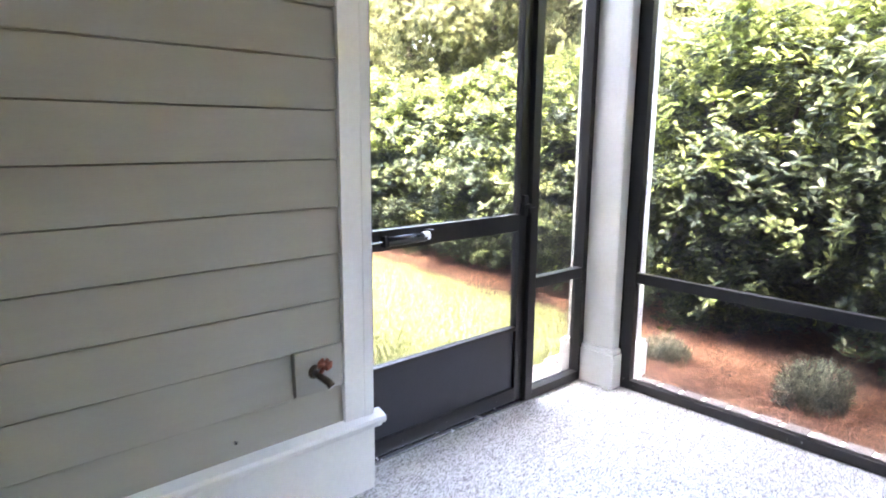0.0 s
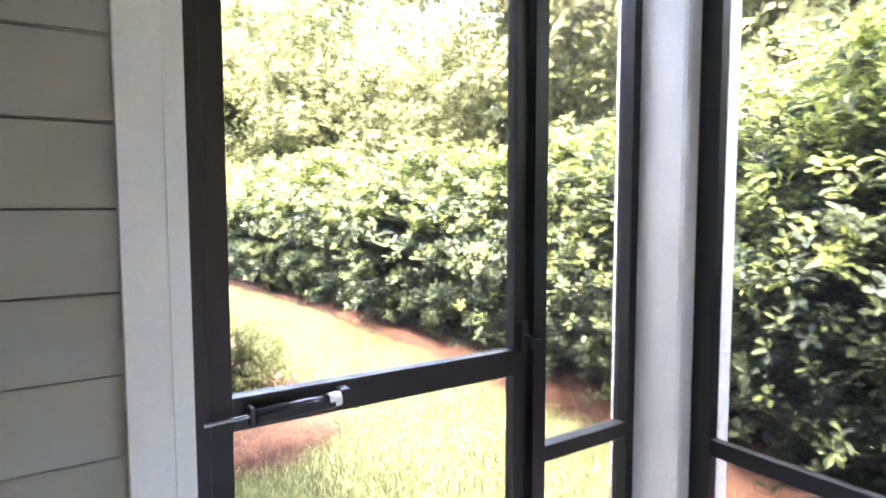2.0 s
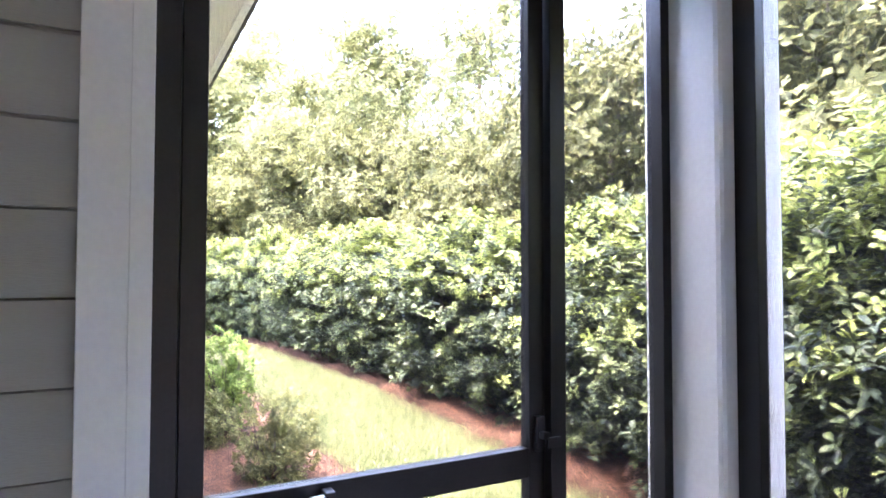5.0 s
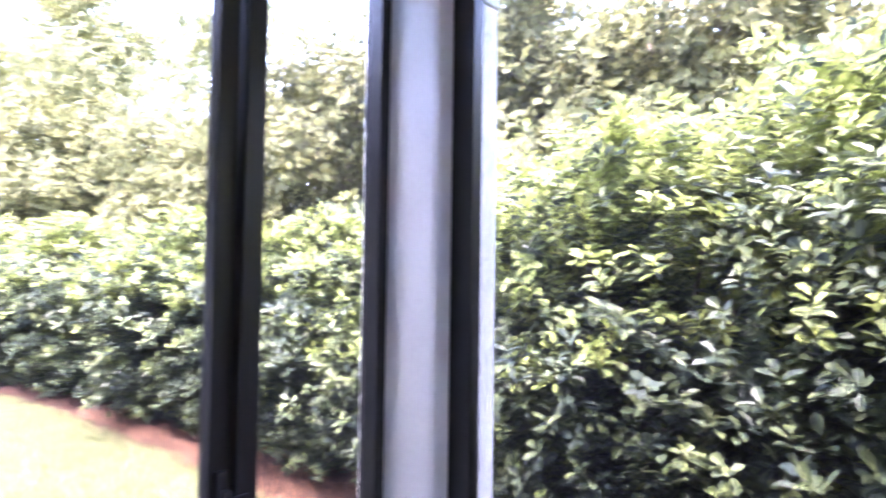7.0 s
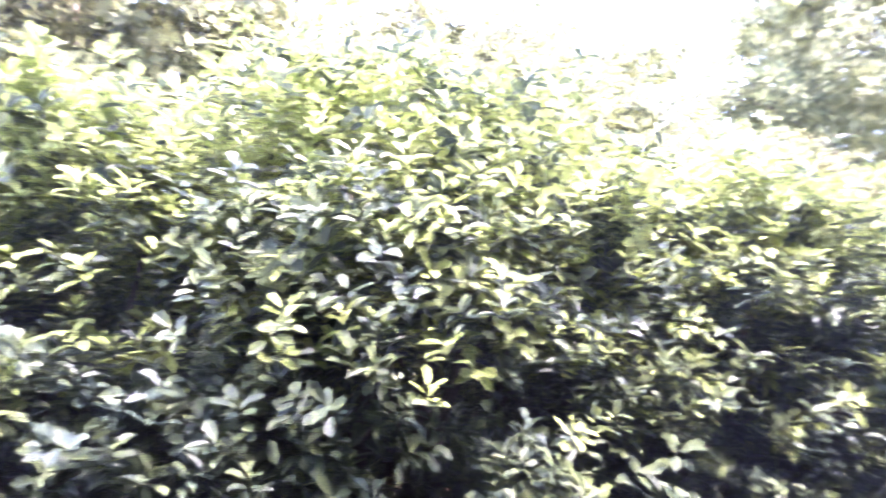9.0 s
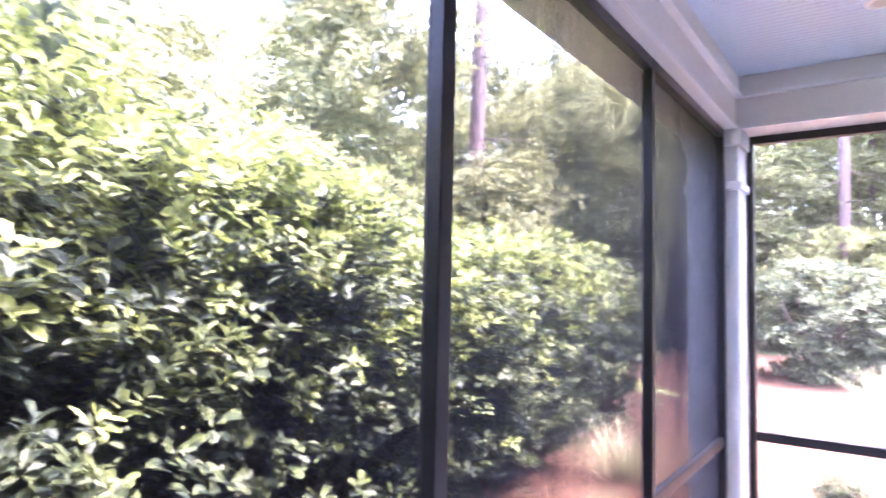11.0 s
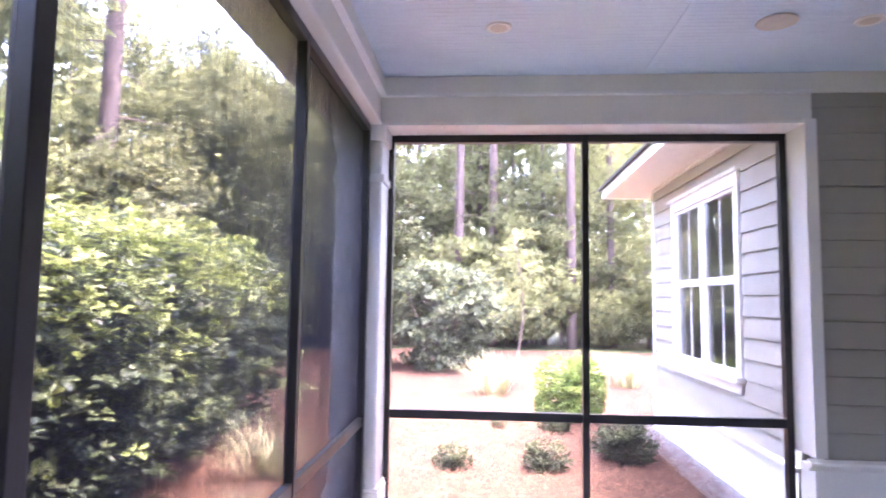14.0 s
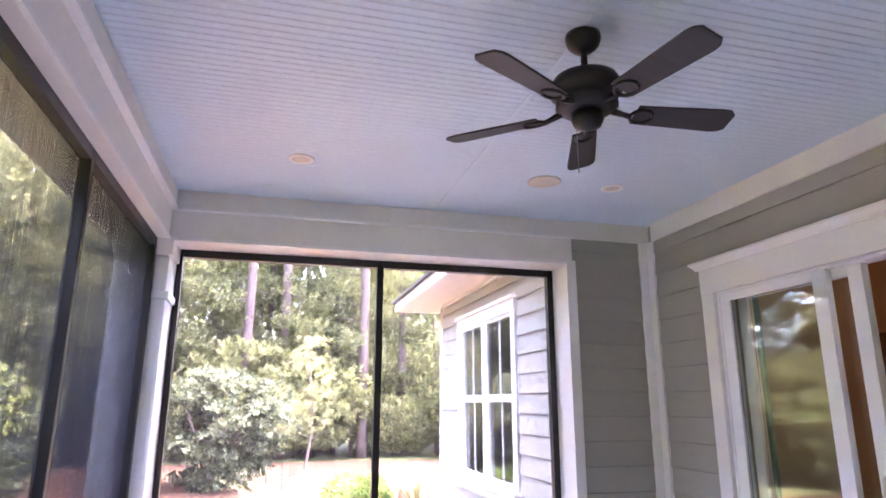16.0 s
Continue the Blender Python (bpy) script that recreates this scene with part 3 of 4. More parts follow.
bm = pipe(bmesh.new(), [(0.0, -0.1, 2.36), (0.0, 1.2, 2.36)], [0.012, 0.012], 10)
part("rod", bm, M_STEEL, cur)
tagged(cur, "sea-green curtain drawn aside behind the glass", "curtain")

# ---- ceiling fixtures ----
def can_light(at):
    c = empty("recessed_light", at)
    bm = lathe(bmesh.new(), [(0.045, 0.0), (0.047, -0.006), (0.064, -0.008), (0.07, -0.003), (0.07, 0.0)], (0, 0, 0), 32)
    part("trim_ring", bm, M_TRIM, c, smooth=True)
    bm = lathe(bmesh.new(), [(0.044, -0.005), (0.025, -0.0035), (0.002, -0.003)], (0, 0, 0), 28)
    part("lens", bm, M_CANIN, c, "unlit cream reflector")
    return tagged(c, "small round recessed ceiling light, switched off", "light", "ceiling lights")


can_light((2.848, -1.849, CEIL))
can_light((0.978, -1.84, CEIL))
spk = empty("ceiling_speaker", (1.433, -1.838, CEIL))
part("grille", lathe(bmesh.new(), [(0.098, 0.0), (0.1, -0.006), (0.09, -0.009), (0.002, -0.010)], (0, 0, 0), 36), M_SPEAKER, spk, smooth=True)
tagged(spk, "round cream speaker grille in the ceiling", "speaker")
structure(block("trim_seam", (1.91, YS + 0.02, CEIL - 0.003), (1.935, YN - 0.03, CEIL + 0.003), M_CEIL), "painted panel seam across the ceiling", "trim")

# ---- ceiling fan ----
FX, FY, DROP = 1.918, -0.395, 0.026
fan = empty("ceiling_fan", (FX, FY, CEIL))
part("canopy", lathe(bmesh.new(), [(0.062, 0.0), (0.064, -0.018), (0.056, -0.042), (0.036, -0.062), (0.015, -0.07)], (0, 0, 0)), M_FAN, fan, smooth=True)
part("downrod", pipe(bmesh.new(), [(0, 0, -0.06), (0, 0, -0.14 - DROP)], [0.012, 0.012], 14), M_FAN, fan, smooth=True)
part("motor_housing", lathe(bmesh.new(), [(0.025, -0.125), (0.075, -0.133), (0.112, -0.153), (0.125, -0.178), (0.125, -0.205), (0.104, -0.21), (0.107, -0.235), (0.108, -0.258), (0.083, -0.275), (0.042, -0.28)], (0, 0, -DROP), 40), M_FAN, fan, "dark bronze motor housing", True)
part("switch_cup", lathe(bmesh.new(), [(0.042, -0.275), (0.055, -0.283), (0.055, -0.308), (0.046, -0.328), (0.017, -0.338)], (0, 0, -DROP)), M_FAN, fan, smooth=True)
bm = pipe(bmesh.new(), [(0.02, -0.045, -0.31 - DROP), (0.02, -0.045, -0.47 - DROP)], [0.0012, 0.0012], 6)
pipe(bm, [(0.02, -0.045, -0.47 - DROP), (0.02, -0.045, -0.485 - DROP)], [0.003, 0.002], 8)
part("pull_chain", bm, M_STEEL, fan)
for k in range(5):
    a = radians(29.5 + 72 * k)
    turn = Matrix.Rotation(a, 4, "Z") @ Matrix.Translation((0, 0, -0.272 - DROP)) @ Matrix.Rotation(radians(-13), 4, "X")
    n, outline = 14, []
    L0, L1 = 0.175, 0.54
    for i in range(n + 1):
        u = i / n
        outline.append((L0 + u * (L1 - 0.05 - L0), 0.046 + 0.013 * u))
    outline += [(L1 - 0.022, 0.054), (L1 - 0.004, 0.038)]
    loop = [(x, w) for x, w in outline] + [(x, -w) for x, w in reversed(outline)]
    bm = bmesh.new()
    top = [bm.verts.new((x, w, 0.004)) for x, w in loop]
    bot = [bm.verts.new((x, w, -0.004)) for x, w in loop]
    bm.faces.new(top)
    bm.faces.new(bot[::-1])
    for i in range(len(loop)):
        bm.faces.new((top[i], bot[i], bot[(i + 1) % len(loop)], top[(i + 1) % len(loop)]))
    bmesh.ops.recalc_face_normals(bm, faces=bm.faces)
    bmesh.ops.transform(bm, matrix=turn, verts=bm.verts)
    blade = part("blade", bm, M_BLADE, fan, "dark brown wooden fan blade")
    bm = bmesh.new()
    pipe(bm, [(0.09, 0, 0.01), (0.135, 0, -0.004), (0.16, 0, -0.01)], [0.013, 0.010, 0.010], 8)
    ring = [(0.198 + 0.042 * math.cos(t), 0.035 * math.sin(t), -0.007) for t in [2 * math.pi * i / 16 for i in range(17)]]
    pipe(bm, ring, [0.0065] * 17, 6, False)
    bmesh.ops.transform(bm, matrix=turn, verts=bm.verts)
    part("blade_arm", bm, M_FAN, fan, "bronze openwork blade arm", True)
tagged(fan, "dark bronze five-blade ceiling fan with a pull chain", "ceiling fan")

# ---- house wing seen through the end screen ----
WX, WY0, WY1, WZ = 0.87, -2.9, -6.38, 2.74
wing = lap_wall("wall_wing", "y", WX, WY1, WY0, SKIRT, WZ, 1, "grey-beige lap-sided wing of the house", holes=[(-5.46, -3.86, 0.80, 2.335)], lip=0.014, gap=0.012)
# unseen wall, added so that no sky light enters behind the window
structure(block("wall_wing_back", (-5.1, WY1, -0.2), (-5.0, 12.0, WZ), M_SIDING), "unseen far house wall, added to keep sky light out", "wall")
wing_end = structure(block("wall_wing_end", (-5.0, WY1 - 0.0, -0.2), (WX - 0.17, WY1 + 0.1, WZ), M_SIDING), "lap-sided end of the wing", "wall")
structure(block("trim_wing_corner", (WX - 0.1, WY1 - 0.022, SKIRT), (WX + 0.022, WY1 + 0.045, WZ - 0.028), M_TRIM), "white corner board of the wing", "trim")
bm = box(bmesh.new(), (WX - 0.15, WY1 - 0.02, -0.2), (WX + 0.03, WY0, SKIRT - 0.0), 0.003)
box(bm, (WX - 0.1, WY1 - 0.06, SKIRT), (WX + 0.06, WY0, SKIRT + 0.03), 0.008)
structure(part("baseboard_wing", bm, M_TRIM), "white base board and cap of the wing", "baseboard")
structure(block("trim_wing_frieze", (WX - 0.02, WY1, WZ - 0.025), (WX + 0.024, WY0, WZ), M_TRIM), "white frieze board under the eave", "trim")
EX = 1.37
bm = bmesh.new()
box(bm, (-5.0, WY1 - 0.52, WZ), (EX, WY0 - 0.1, WZ + 0.03))
structure(part("soffit_wing", bm, M_SOFFIT), "cream eave soffit of the wing", "soffit")
bm = bmesh.new()
box(bm, (EX - 0.02, WY1 - 0.52, WZ - 0.01), (EX + 0.02, WY0 - 0.1, WZ + 0.13), 0.004)
box(bm, (-5.0, WY1 - 0.56, WZ - 0.01), (EX + 0.02, WY1 - 0.52, WZ + 0.13), 0.004)
structure(part("fascia_wing", bm, M_TRIM), "white fascia board of the wing", "fascia")
bm = bmesh.new()
v = [bm.verts.new(p) for p in ((EX + 0.06, WY1 - 0.6, WZ + 0.13), (EX + 0.06, WY0 - 0.1, WZ + 0.13), (-2.0, WY0 - 0.1, WZ + 2.0), (-2.0, WY1 + 2.6, WZ + 2.0), (-5.4, WY1 - 0.6, WZ + 0.13), (-5.4, WY0 - 0.1, WZ + 0.13),
     (EX + 0.06, WY1 - 0.6, WZ + 0.10), (EX + 0.06, WY0 - 0.1, WZ + 0.10), (-5.4, WY1 - 0.6, WZ + 0.10), (-5.4, WY0 - 0.1, WZ + 0.10))]
for f in ((0, 1, 2, 3), (0, 3, 4), (3, 2, 5, 4), (0, 6, 7, 1), (0, 4, 8, 6), (6, 8, 9, 7)):
    bm.faces.new([v[i] for i in f])
bmesh.ops.recalc_face_normals(bm, faces=bm.faces)
structure(part("roof_wing", bm, M_ROOF), "dark shingle hip roof of the wing", "roof")

win = structure(empty("window_1", (WX, 0, 0)), "white twin double-hung window in the wing", "window")
wy0, wy1, wz0, wz1 = -5.46, -3.86, 0.80, 2.335
def wbar(name, y0, y1, z0, z1, x0, x1, mat=M_VINYL, label=""):
    return block(name, (x0, y0, z0), (x1, y1, z1), mat, win, 0.004, label)
wbar("casing", wy0 - 0.10, wy0, wz0, wz1, -0.01, 0.03, M_TRIM)
wbar("casing", wy1, wy1 + 0.10, wz0, wz1, -0.01, 0.03, M_TRIM)
wbar("head_casing", wy0 - 0.10, wy1 + 0.10, wz1, wz1 + 0.11, -0.01, 0.035, M_TRIM)
wbar("head_cap", wy0 - 0.14, wy1 + 0.14, wz1 + 0.11, wz1 + 0.145, -0.01, 0.06, M_TRIM)
wbar("window_sill", wy0 - 0.13, wy1 + 0.13, wz0 - 0.05, wz0, -0.01, 0.08, M_TRIM)
wbar("apron", wy0 - 0.10, wy1 + 0.10, wz0 - 0.14, wz0 - 0.05, -0.01, 0.03, M_TRIM)
ym, zm = (wy0 + wy1) / 2, (wz0 + wz1) / 2
wbar("mullion", ym - 0.045, ym + 0.045, wz0, wz1, -0.02, 0.02)
for a, b in ((wy0, ym - 0.045), (ym + 0.045, wy1)):
    for lo, hi, d in ((wz0, zm, -0.012), (zm, wz1, 0.0)):
        wbar("sash_rail", a, b, lo, lo + 0.04, d - 0.02, d + 0.012)
        wbar("sash_rail", a, b, hi - 0.03, hi, d - 0.02, d + 0.012)
        wbar("sash_stile", a, a + 0.04, lo + 0.04, hi - 0.03, d - 0.02, d + 0.012)
        wbar("sash_stile", b - 0.04, b, lo + 0.04, hi - 0.03, d - 0.02, d + 0.012)
        wbar("muntin", (a + b) / 2 - 0.009, (a + b) / 2 + 0.009, lo + 0.04, hi - 0.03, d - 0.012, d - 0.002)
        wbar("pane", a + 0.04, b - 0.04, lo + 0.04, hi - 0.03, d - 0.016, d - 0.012, M_GLASS, "dark reflecting glass pane")

# house to the north: eave beyond the screen door, and walls that close the house
bm = box(bmesh.new(), (-5, 2.9, -0.2), (1.9, 3.0, 2.75))
box(bm, (1.8, 3.0, -0.2), (1.9, 12.0, 2.75))
structure(part("wall_house_north", bm, M_SIDING), "beige house wall beyond the porch", "wall")
bm = box(bmesh.new(), (1.0, 2.76, 2.75), (2.52, 12.4, 2.78))
structure(part("soffit_north", bm, M_SOFFIT), "cream eave soffit of the house", "soffit")
bm = box(bmesh.new(), (2.50, 2.76, 2.74), (2.54, 12.4, 2.86), 0.004)
structure(part("fascia_north", bm, M_TRIM), "white fascia board of the house", "fascia")
bm = box(bmesh.new(), (2.54, 2.76, 2.82), (2.60, 12.4, 2.87), 0.01)
structure(part("drip_edge_north", bm, M_ROOF), "dark drip edge along the house eave", "drip edge")
bm = bmesh.new()
v = [bm.verts.new(p) for p in ((2.62, 2.76, 2.88), (2.62, 12.5, 2.88), (-3, 12.5, 5.4), (-3, 2.76, 5.4), (-3, -3.0, 5.4), (4.08, -3.0, 2.93), (4.08, 2.76, 2.93))]
bm.faces.new(v[:4])
bm.faces.new((v[3], v[4], v[5], v[6]))
structure(part("roof_house", bm, M_ROOF), "dark shingle house roof", "roof")

# ---- ground ----
GZ = -0.16
vs, fs = [], []
xs = np.concatenate([[-300, -120, -60, -30], np.linspace(-12, 24, 50), [40, 80, 160, 300]])
ys = np.concatenate([[-300, -120, -60, -35], np.linspace(-24, 24, 60), [40, 80, 160, 300]])
for yy in ys:
    for xx in xs:
        vs.append((xx, yy, GZ - 0.02 + 0.03 * noise.noise((xx * 0.6, yy * 0.6, 0)) * (1 if abs(xx) < 25 else 0)))
w = len(xs)
fs = [(j * w + i, j * w + i + 1, (j + 1) * w + i + 1, (j + 1) * w + i) for j in range(len(ys) - 1) for i in range(w - 1)]
ground = structure(pydata("ground", vs, fs, M_LAWN, smooth=True), "sunlit lawn with thin dry patches", "ground")


def inside(outline, x, y):
    """Distance of points from an outline, positive inside it."""
    best, odd = np.full(np.shape(x), 1e9), np.zeros(np.shape(x), bool)
    for (ax, ay), (bx, by) in zip(outline, outline[1:] + outline[:1]):
        ex, ey = bx - ax, by - ay
        u = np.clip(((x - ax) * ex + (y - ay) * ey) / (ex * ex + ey * ey), 0, 1)
        best = np.minimum(best, np.hypot(x - ax - u * ex, y - ay - u * ey))
        if ay != by:
            odd ^= ((ay > y) != (by > y)) & (x < (bx - ax) * (y - ay) / (by - ay) + ax)
    return np.where(odd, best, -best)


def bed(name, outline, label, rise=0.035, cell=0.14):
    """A low mound of pine straw inside an outline, sinking under the lawn at its rim."""
    px, py = [p[0] for p in outline], [p[1] for p in outline]
    gx, gy = np.meshgrid(np.arange(min(px) - 0.3, max(px) + 0.3, cell), np.arange(min(py) - 0.3, max(py) + 0.3, cell))
    sd = inside(outline, gx, gy)
    rough = np.array([noise.noise((u * 2.1, v * 2.1, 1)) for u, v in zip(gx.ravel(), gy.ravel())]).reshape(gx.shape)
    z = GZ + np.clip((sd + 0.16 * rough) / 0.22, -2.2, 1) * rise + 0.02 * rough * (sd > 0)
    w = gx.shape[1]
    cells = (sd > -0.25)[:-1, :-1]
    j, i = np.nonzero(cells)
    c = j * w + i
    return structure(pydata(name, np.stack([gx, gy, z], -1).reshape(-1, 3), np.stack([c, c + 1, c + w + 1, c + w], 1), M_STRAW_BED, smooth=True), label, "mulch bed")


BED_EAST = [(3.9, -2.9), (3.9, 2.62), (4.3, 2.85), (4.6, 3.2), (5.05, 3.6), (5.2, 4.2), (5.15, 4.8), (5.2, 5.4), (5.25, 6.2), (5.25, 9.7), (4.85, 14.8), (4.2, 16.6), (3.1, 17.8), (1.9, 18.2), (1.9, 22), (9, 22), (9, -9), (5, -9)]
BED_SOUTH = [(-0.2, -2.95), (3.9, -2.95), (4.9, -9), (8, -12), (8, -18), (-8, -18), (-8, -8), (0.3, -7)]
BED_NORTH = [(1.9, 4.8), (2.9, 4.7), (3.45, 5.0), (3.75, 5.7), (3.6, 7), (3.7, 9), (3.6, 11.5), (1.9, 12)]
bed("ground_bed_east", BED_EAST, "orange pine straw bed under the hedge")
bed("ground_bed_south", BED_SOUTH, "sunlit orange pine straw bed", 0.03, 0.2)
bed("ground_bed_north", BED_NORTH, "orange pine straw bed by the house")


def straw(name, x0, x1, y0, y1, count, seed, outline):
    rng = np.random.default_rng(seed)
    x, y = rng.uniform(x0, x1, count), rng.uniform(y0, y1, count)
    keep = inside(outline, x, y) > rng.normal(0.0, 0.07, count)
    x, y = x[keep], y[keep]
    count = len(x)
    a, L = rng.uniform(0, 2 * np.pi, count), rng.uniform(0.12, 0.26, count)
    z = GZ + 0.05 + rng.uniform(-0.012, 0.035, count)
    bend = rng.uniform(-0.5, 0.5, count)
    tilt = rng.normal(0, 0.16, count)
    wv = 0.0019
    vs = []
    for s, k in ((-0.5, 0), (0.0, 1), (0.5, 0)):
        px = x + L * s * np.cos(a + bend * s)
        py = y + L * s * np.sin(a + bend * s)
        pz = z + L * s * tilt + 0.008 * k
        for q in (-1, 1):
            vs.append(np.stack([px - q * wv * np.sin(a), py + q * wv * np.cos(a), pz], 1))
    vs = np.stack(vs, 1).reshape(-1, 3)
    b = np.arange(count)[:, None] * 6
    fs = np.concatenate([b + np.array([0, 1, 3, 2]), b + np.array([2, 3, 5, 4])])
    return tagged(pydata(name, vs, fs, M_NEEDLE), "scattered brown pine needles", "pine straw", kind="stuff")


straw("pine_straw", 3.97, 5.9, -1.0, 3.4, 22000, 1, BED_EAST)
straw("pine_straw", 3.97, 5.6, -6.0, -1.0, 11000, 2, BED_EAST)
straw("pine_straw", 1.0, 4.6, -9.0, -3.0, 26000, 3, BED_SOUTH)
straw("pine_straw", 5.0, 6.1, 3.4, 9.0, 9000, 4, BED_EAST)
straw("pine_straw", 2.1, 3.5, 4.75, 8.0, 8000, 5, BED_NORTH)


def blades(name, x0, x1, y0, y1, count, seed, h0=0.025, h1=0.07):
    rng = np.random.default_rng(seed)
    x, y = rng.uniform(x0, x1, count), rng.uniform(y0, y1, count)
    keep = np.maximum(inside(BED_EAST, x, y), inside(BED_NORTH, x, y)) < rng.normal(0.0, 0.06, count)
    x, y = x[keep], y[keep]
    count = len(x)
    a, h = rng.uniform(0, 2 * np.pi, count), rng.uniform(h0, h1, count)
    lx, ly = rng.normal(0, 0.03, count), rng.normal(0, 0.03, count)
    wv = 0.0042
    z = np.full(count, GZ - 0.03)
    vs = np.stack([np.stack([x - wv * np.cos(a), y - wv * np.sin(a), z], 1), np.stack([x + wv * np.cos(a), y + wv * np.sin(a), z], 1),
                   np.stack([x + lx, y + ly, z + h + 0.02], 1)], 1).reshape(-1, 3)
    fs = np.arange(count * 3).reshape(-1, 3)
    return tagged(pydata(name, vs, fs, M_BLADE_GRASS), "short sunlit lawn grass", "grass", kind="stuff")


blades("lawn_grass", 2.2, 5.7, 2.75, 6.0, 85000, 7, 0.015, 0.05)
blades("lawn_grass", 3.4, 5.4, 6.0, 12.0, 60000, 8, 0.03, 0.065)
blades("lawn_grass", 1.9, 5.1, 12.0, 18.3, 30000, 9, 0.03, 0.065)

# rowlock bricks along the porch edge
def brick_row(name, start, end, axis, at, label):
    bm = bmesh.new()
    lo, hi = ((at, start, -0.2), (at + 0.205, end, -0.045)) if axis == "y" else ((start, at, -0.2), (end, at + 0.205, -0.045))
    row = structure(part(name, box(bm, lo, hi), M_MORTAR), label, "brick edging")
    me = mesh_of("brick", box(bmesh.new(), (0.0, 0.0, -0.15), (0.21, 0.108, 0.0), 0.006) if axis == "y" else box(bmesh.new(), (0, 0, -0.15), (0.108, 0.21, 0.0), 0.006), M_BRICK)
    u = start + 0.01
    while u < end - 0.11:
        BRICKS.append((me, row, (at - 0.001, u, -0.036 + random.uniform(-0.002, 0.002)) if axis == "y" else (u, at - 0.001, -0.036 + random.uniform(-0.002, 0.002))))
        u += 0.132
    return row


BRICKS = []
brick_row("edging_east", -2.95, 2.9, "y", 3.76, "grey brick rowlock edge with pale mortar")
brick_row("edging_north", 1.95, 3.76, "x", 2.66, "grey brick rowlock edge with pale mortar")
brick_row("edging_south", 0.9, 3.76, "x", -3.16, "grey brick rowlock edge with pale mortar")

rng = np.random.default_rng(11)
cnt = 5000
gx, gy, gs = rng.uniform(0.91, 1.2, cnt), rng.uniform(-7.0, -3.0, cnt), rng.uniform(0.008, 0.02, cnt)
octa = np.array([(1, 0, 0), (-1, 0, 0), (0, 1, 0), (0, -1, 0), (0, 0, 0.7), (0, 0, -0.7)])
vs = (octa[None] * gs[:, None, None] * rng.uniform(0.6, 1.3, (cnt, 1, 3)) + np.stack([gx, gy, np.full(cnt, GZ + 0.055)], 1)[:, None]).reshape(-1, 3)
fs = (np.arange(cnt)[:, None, None] * 6 + np.array([(0, 2, 4), (2, 1, 4), (1, 3, 4), (3, 0, 4), (2, 0, 5), (1, 2, 5), (3, 1, 5), (0, 3, 5)])).reshape(-1, 3)
tagged(pydata("gravel", vs, fs, M_GRAVEL), "pale gravel strip at the foot of the wing", "gravel", kind="stuff")


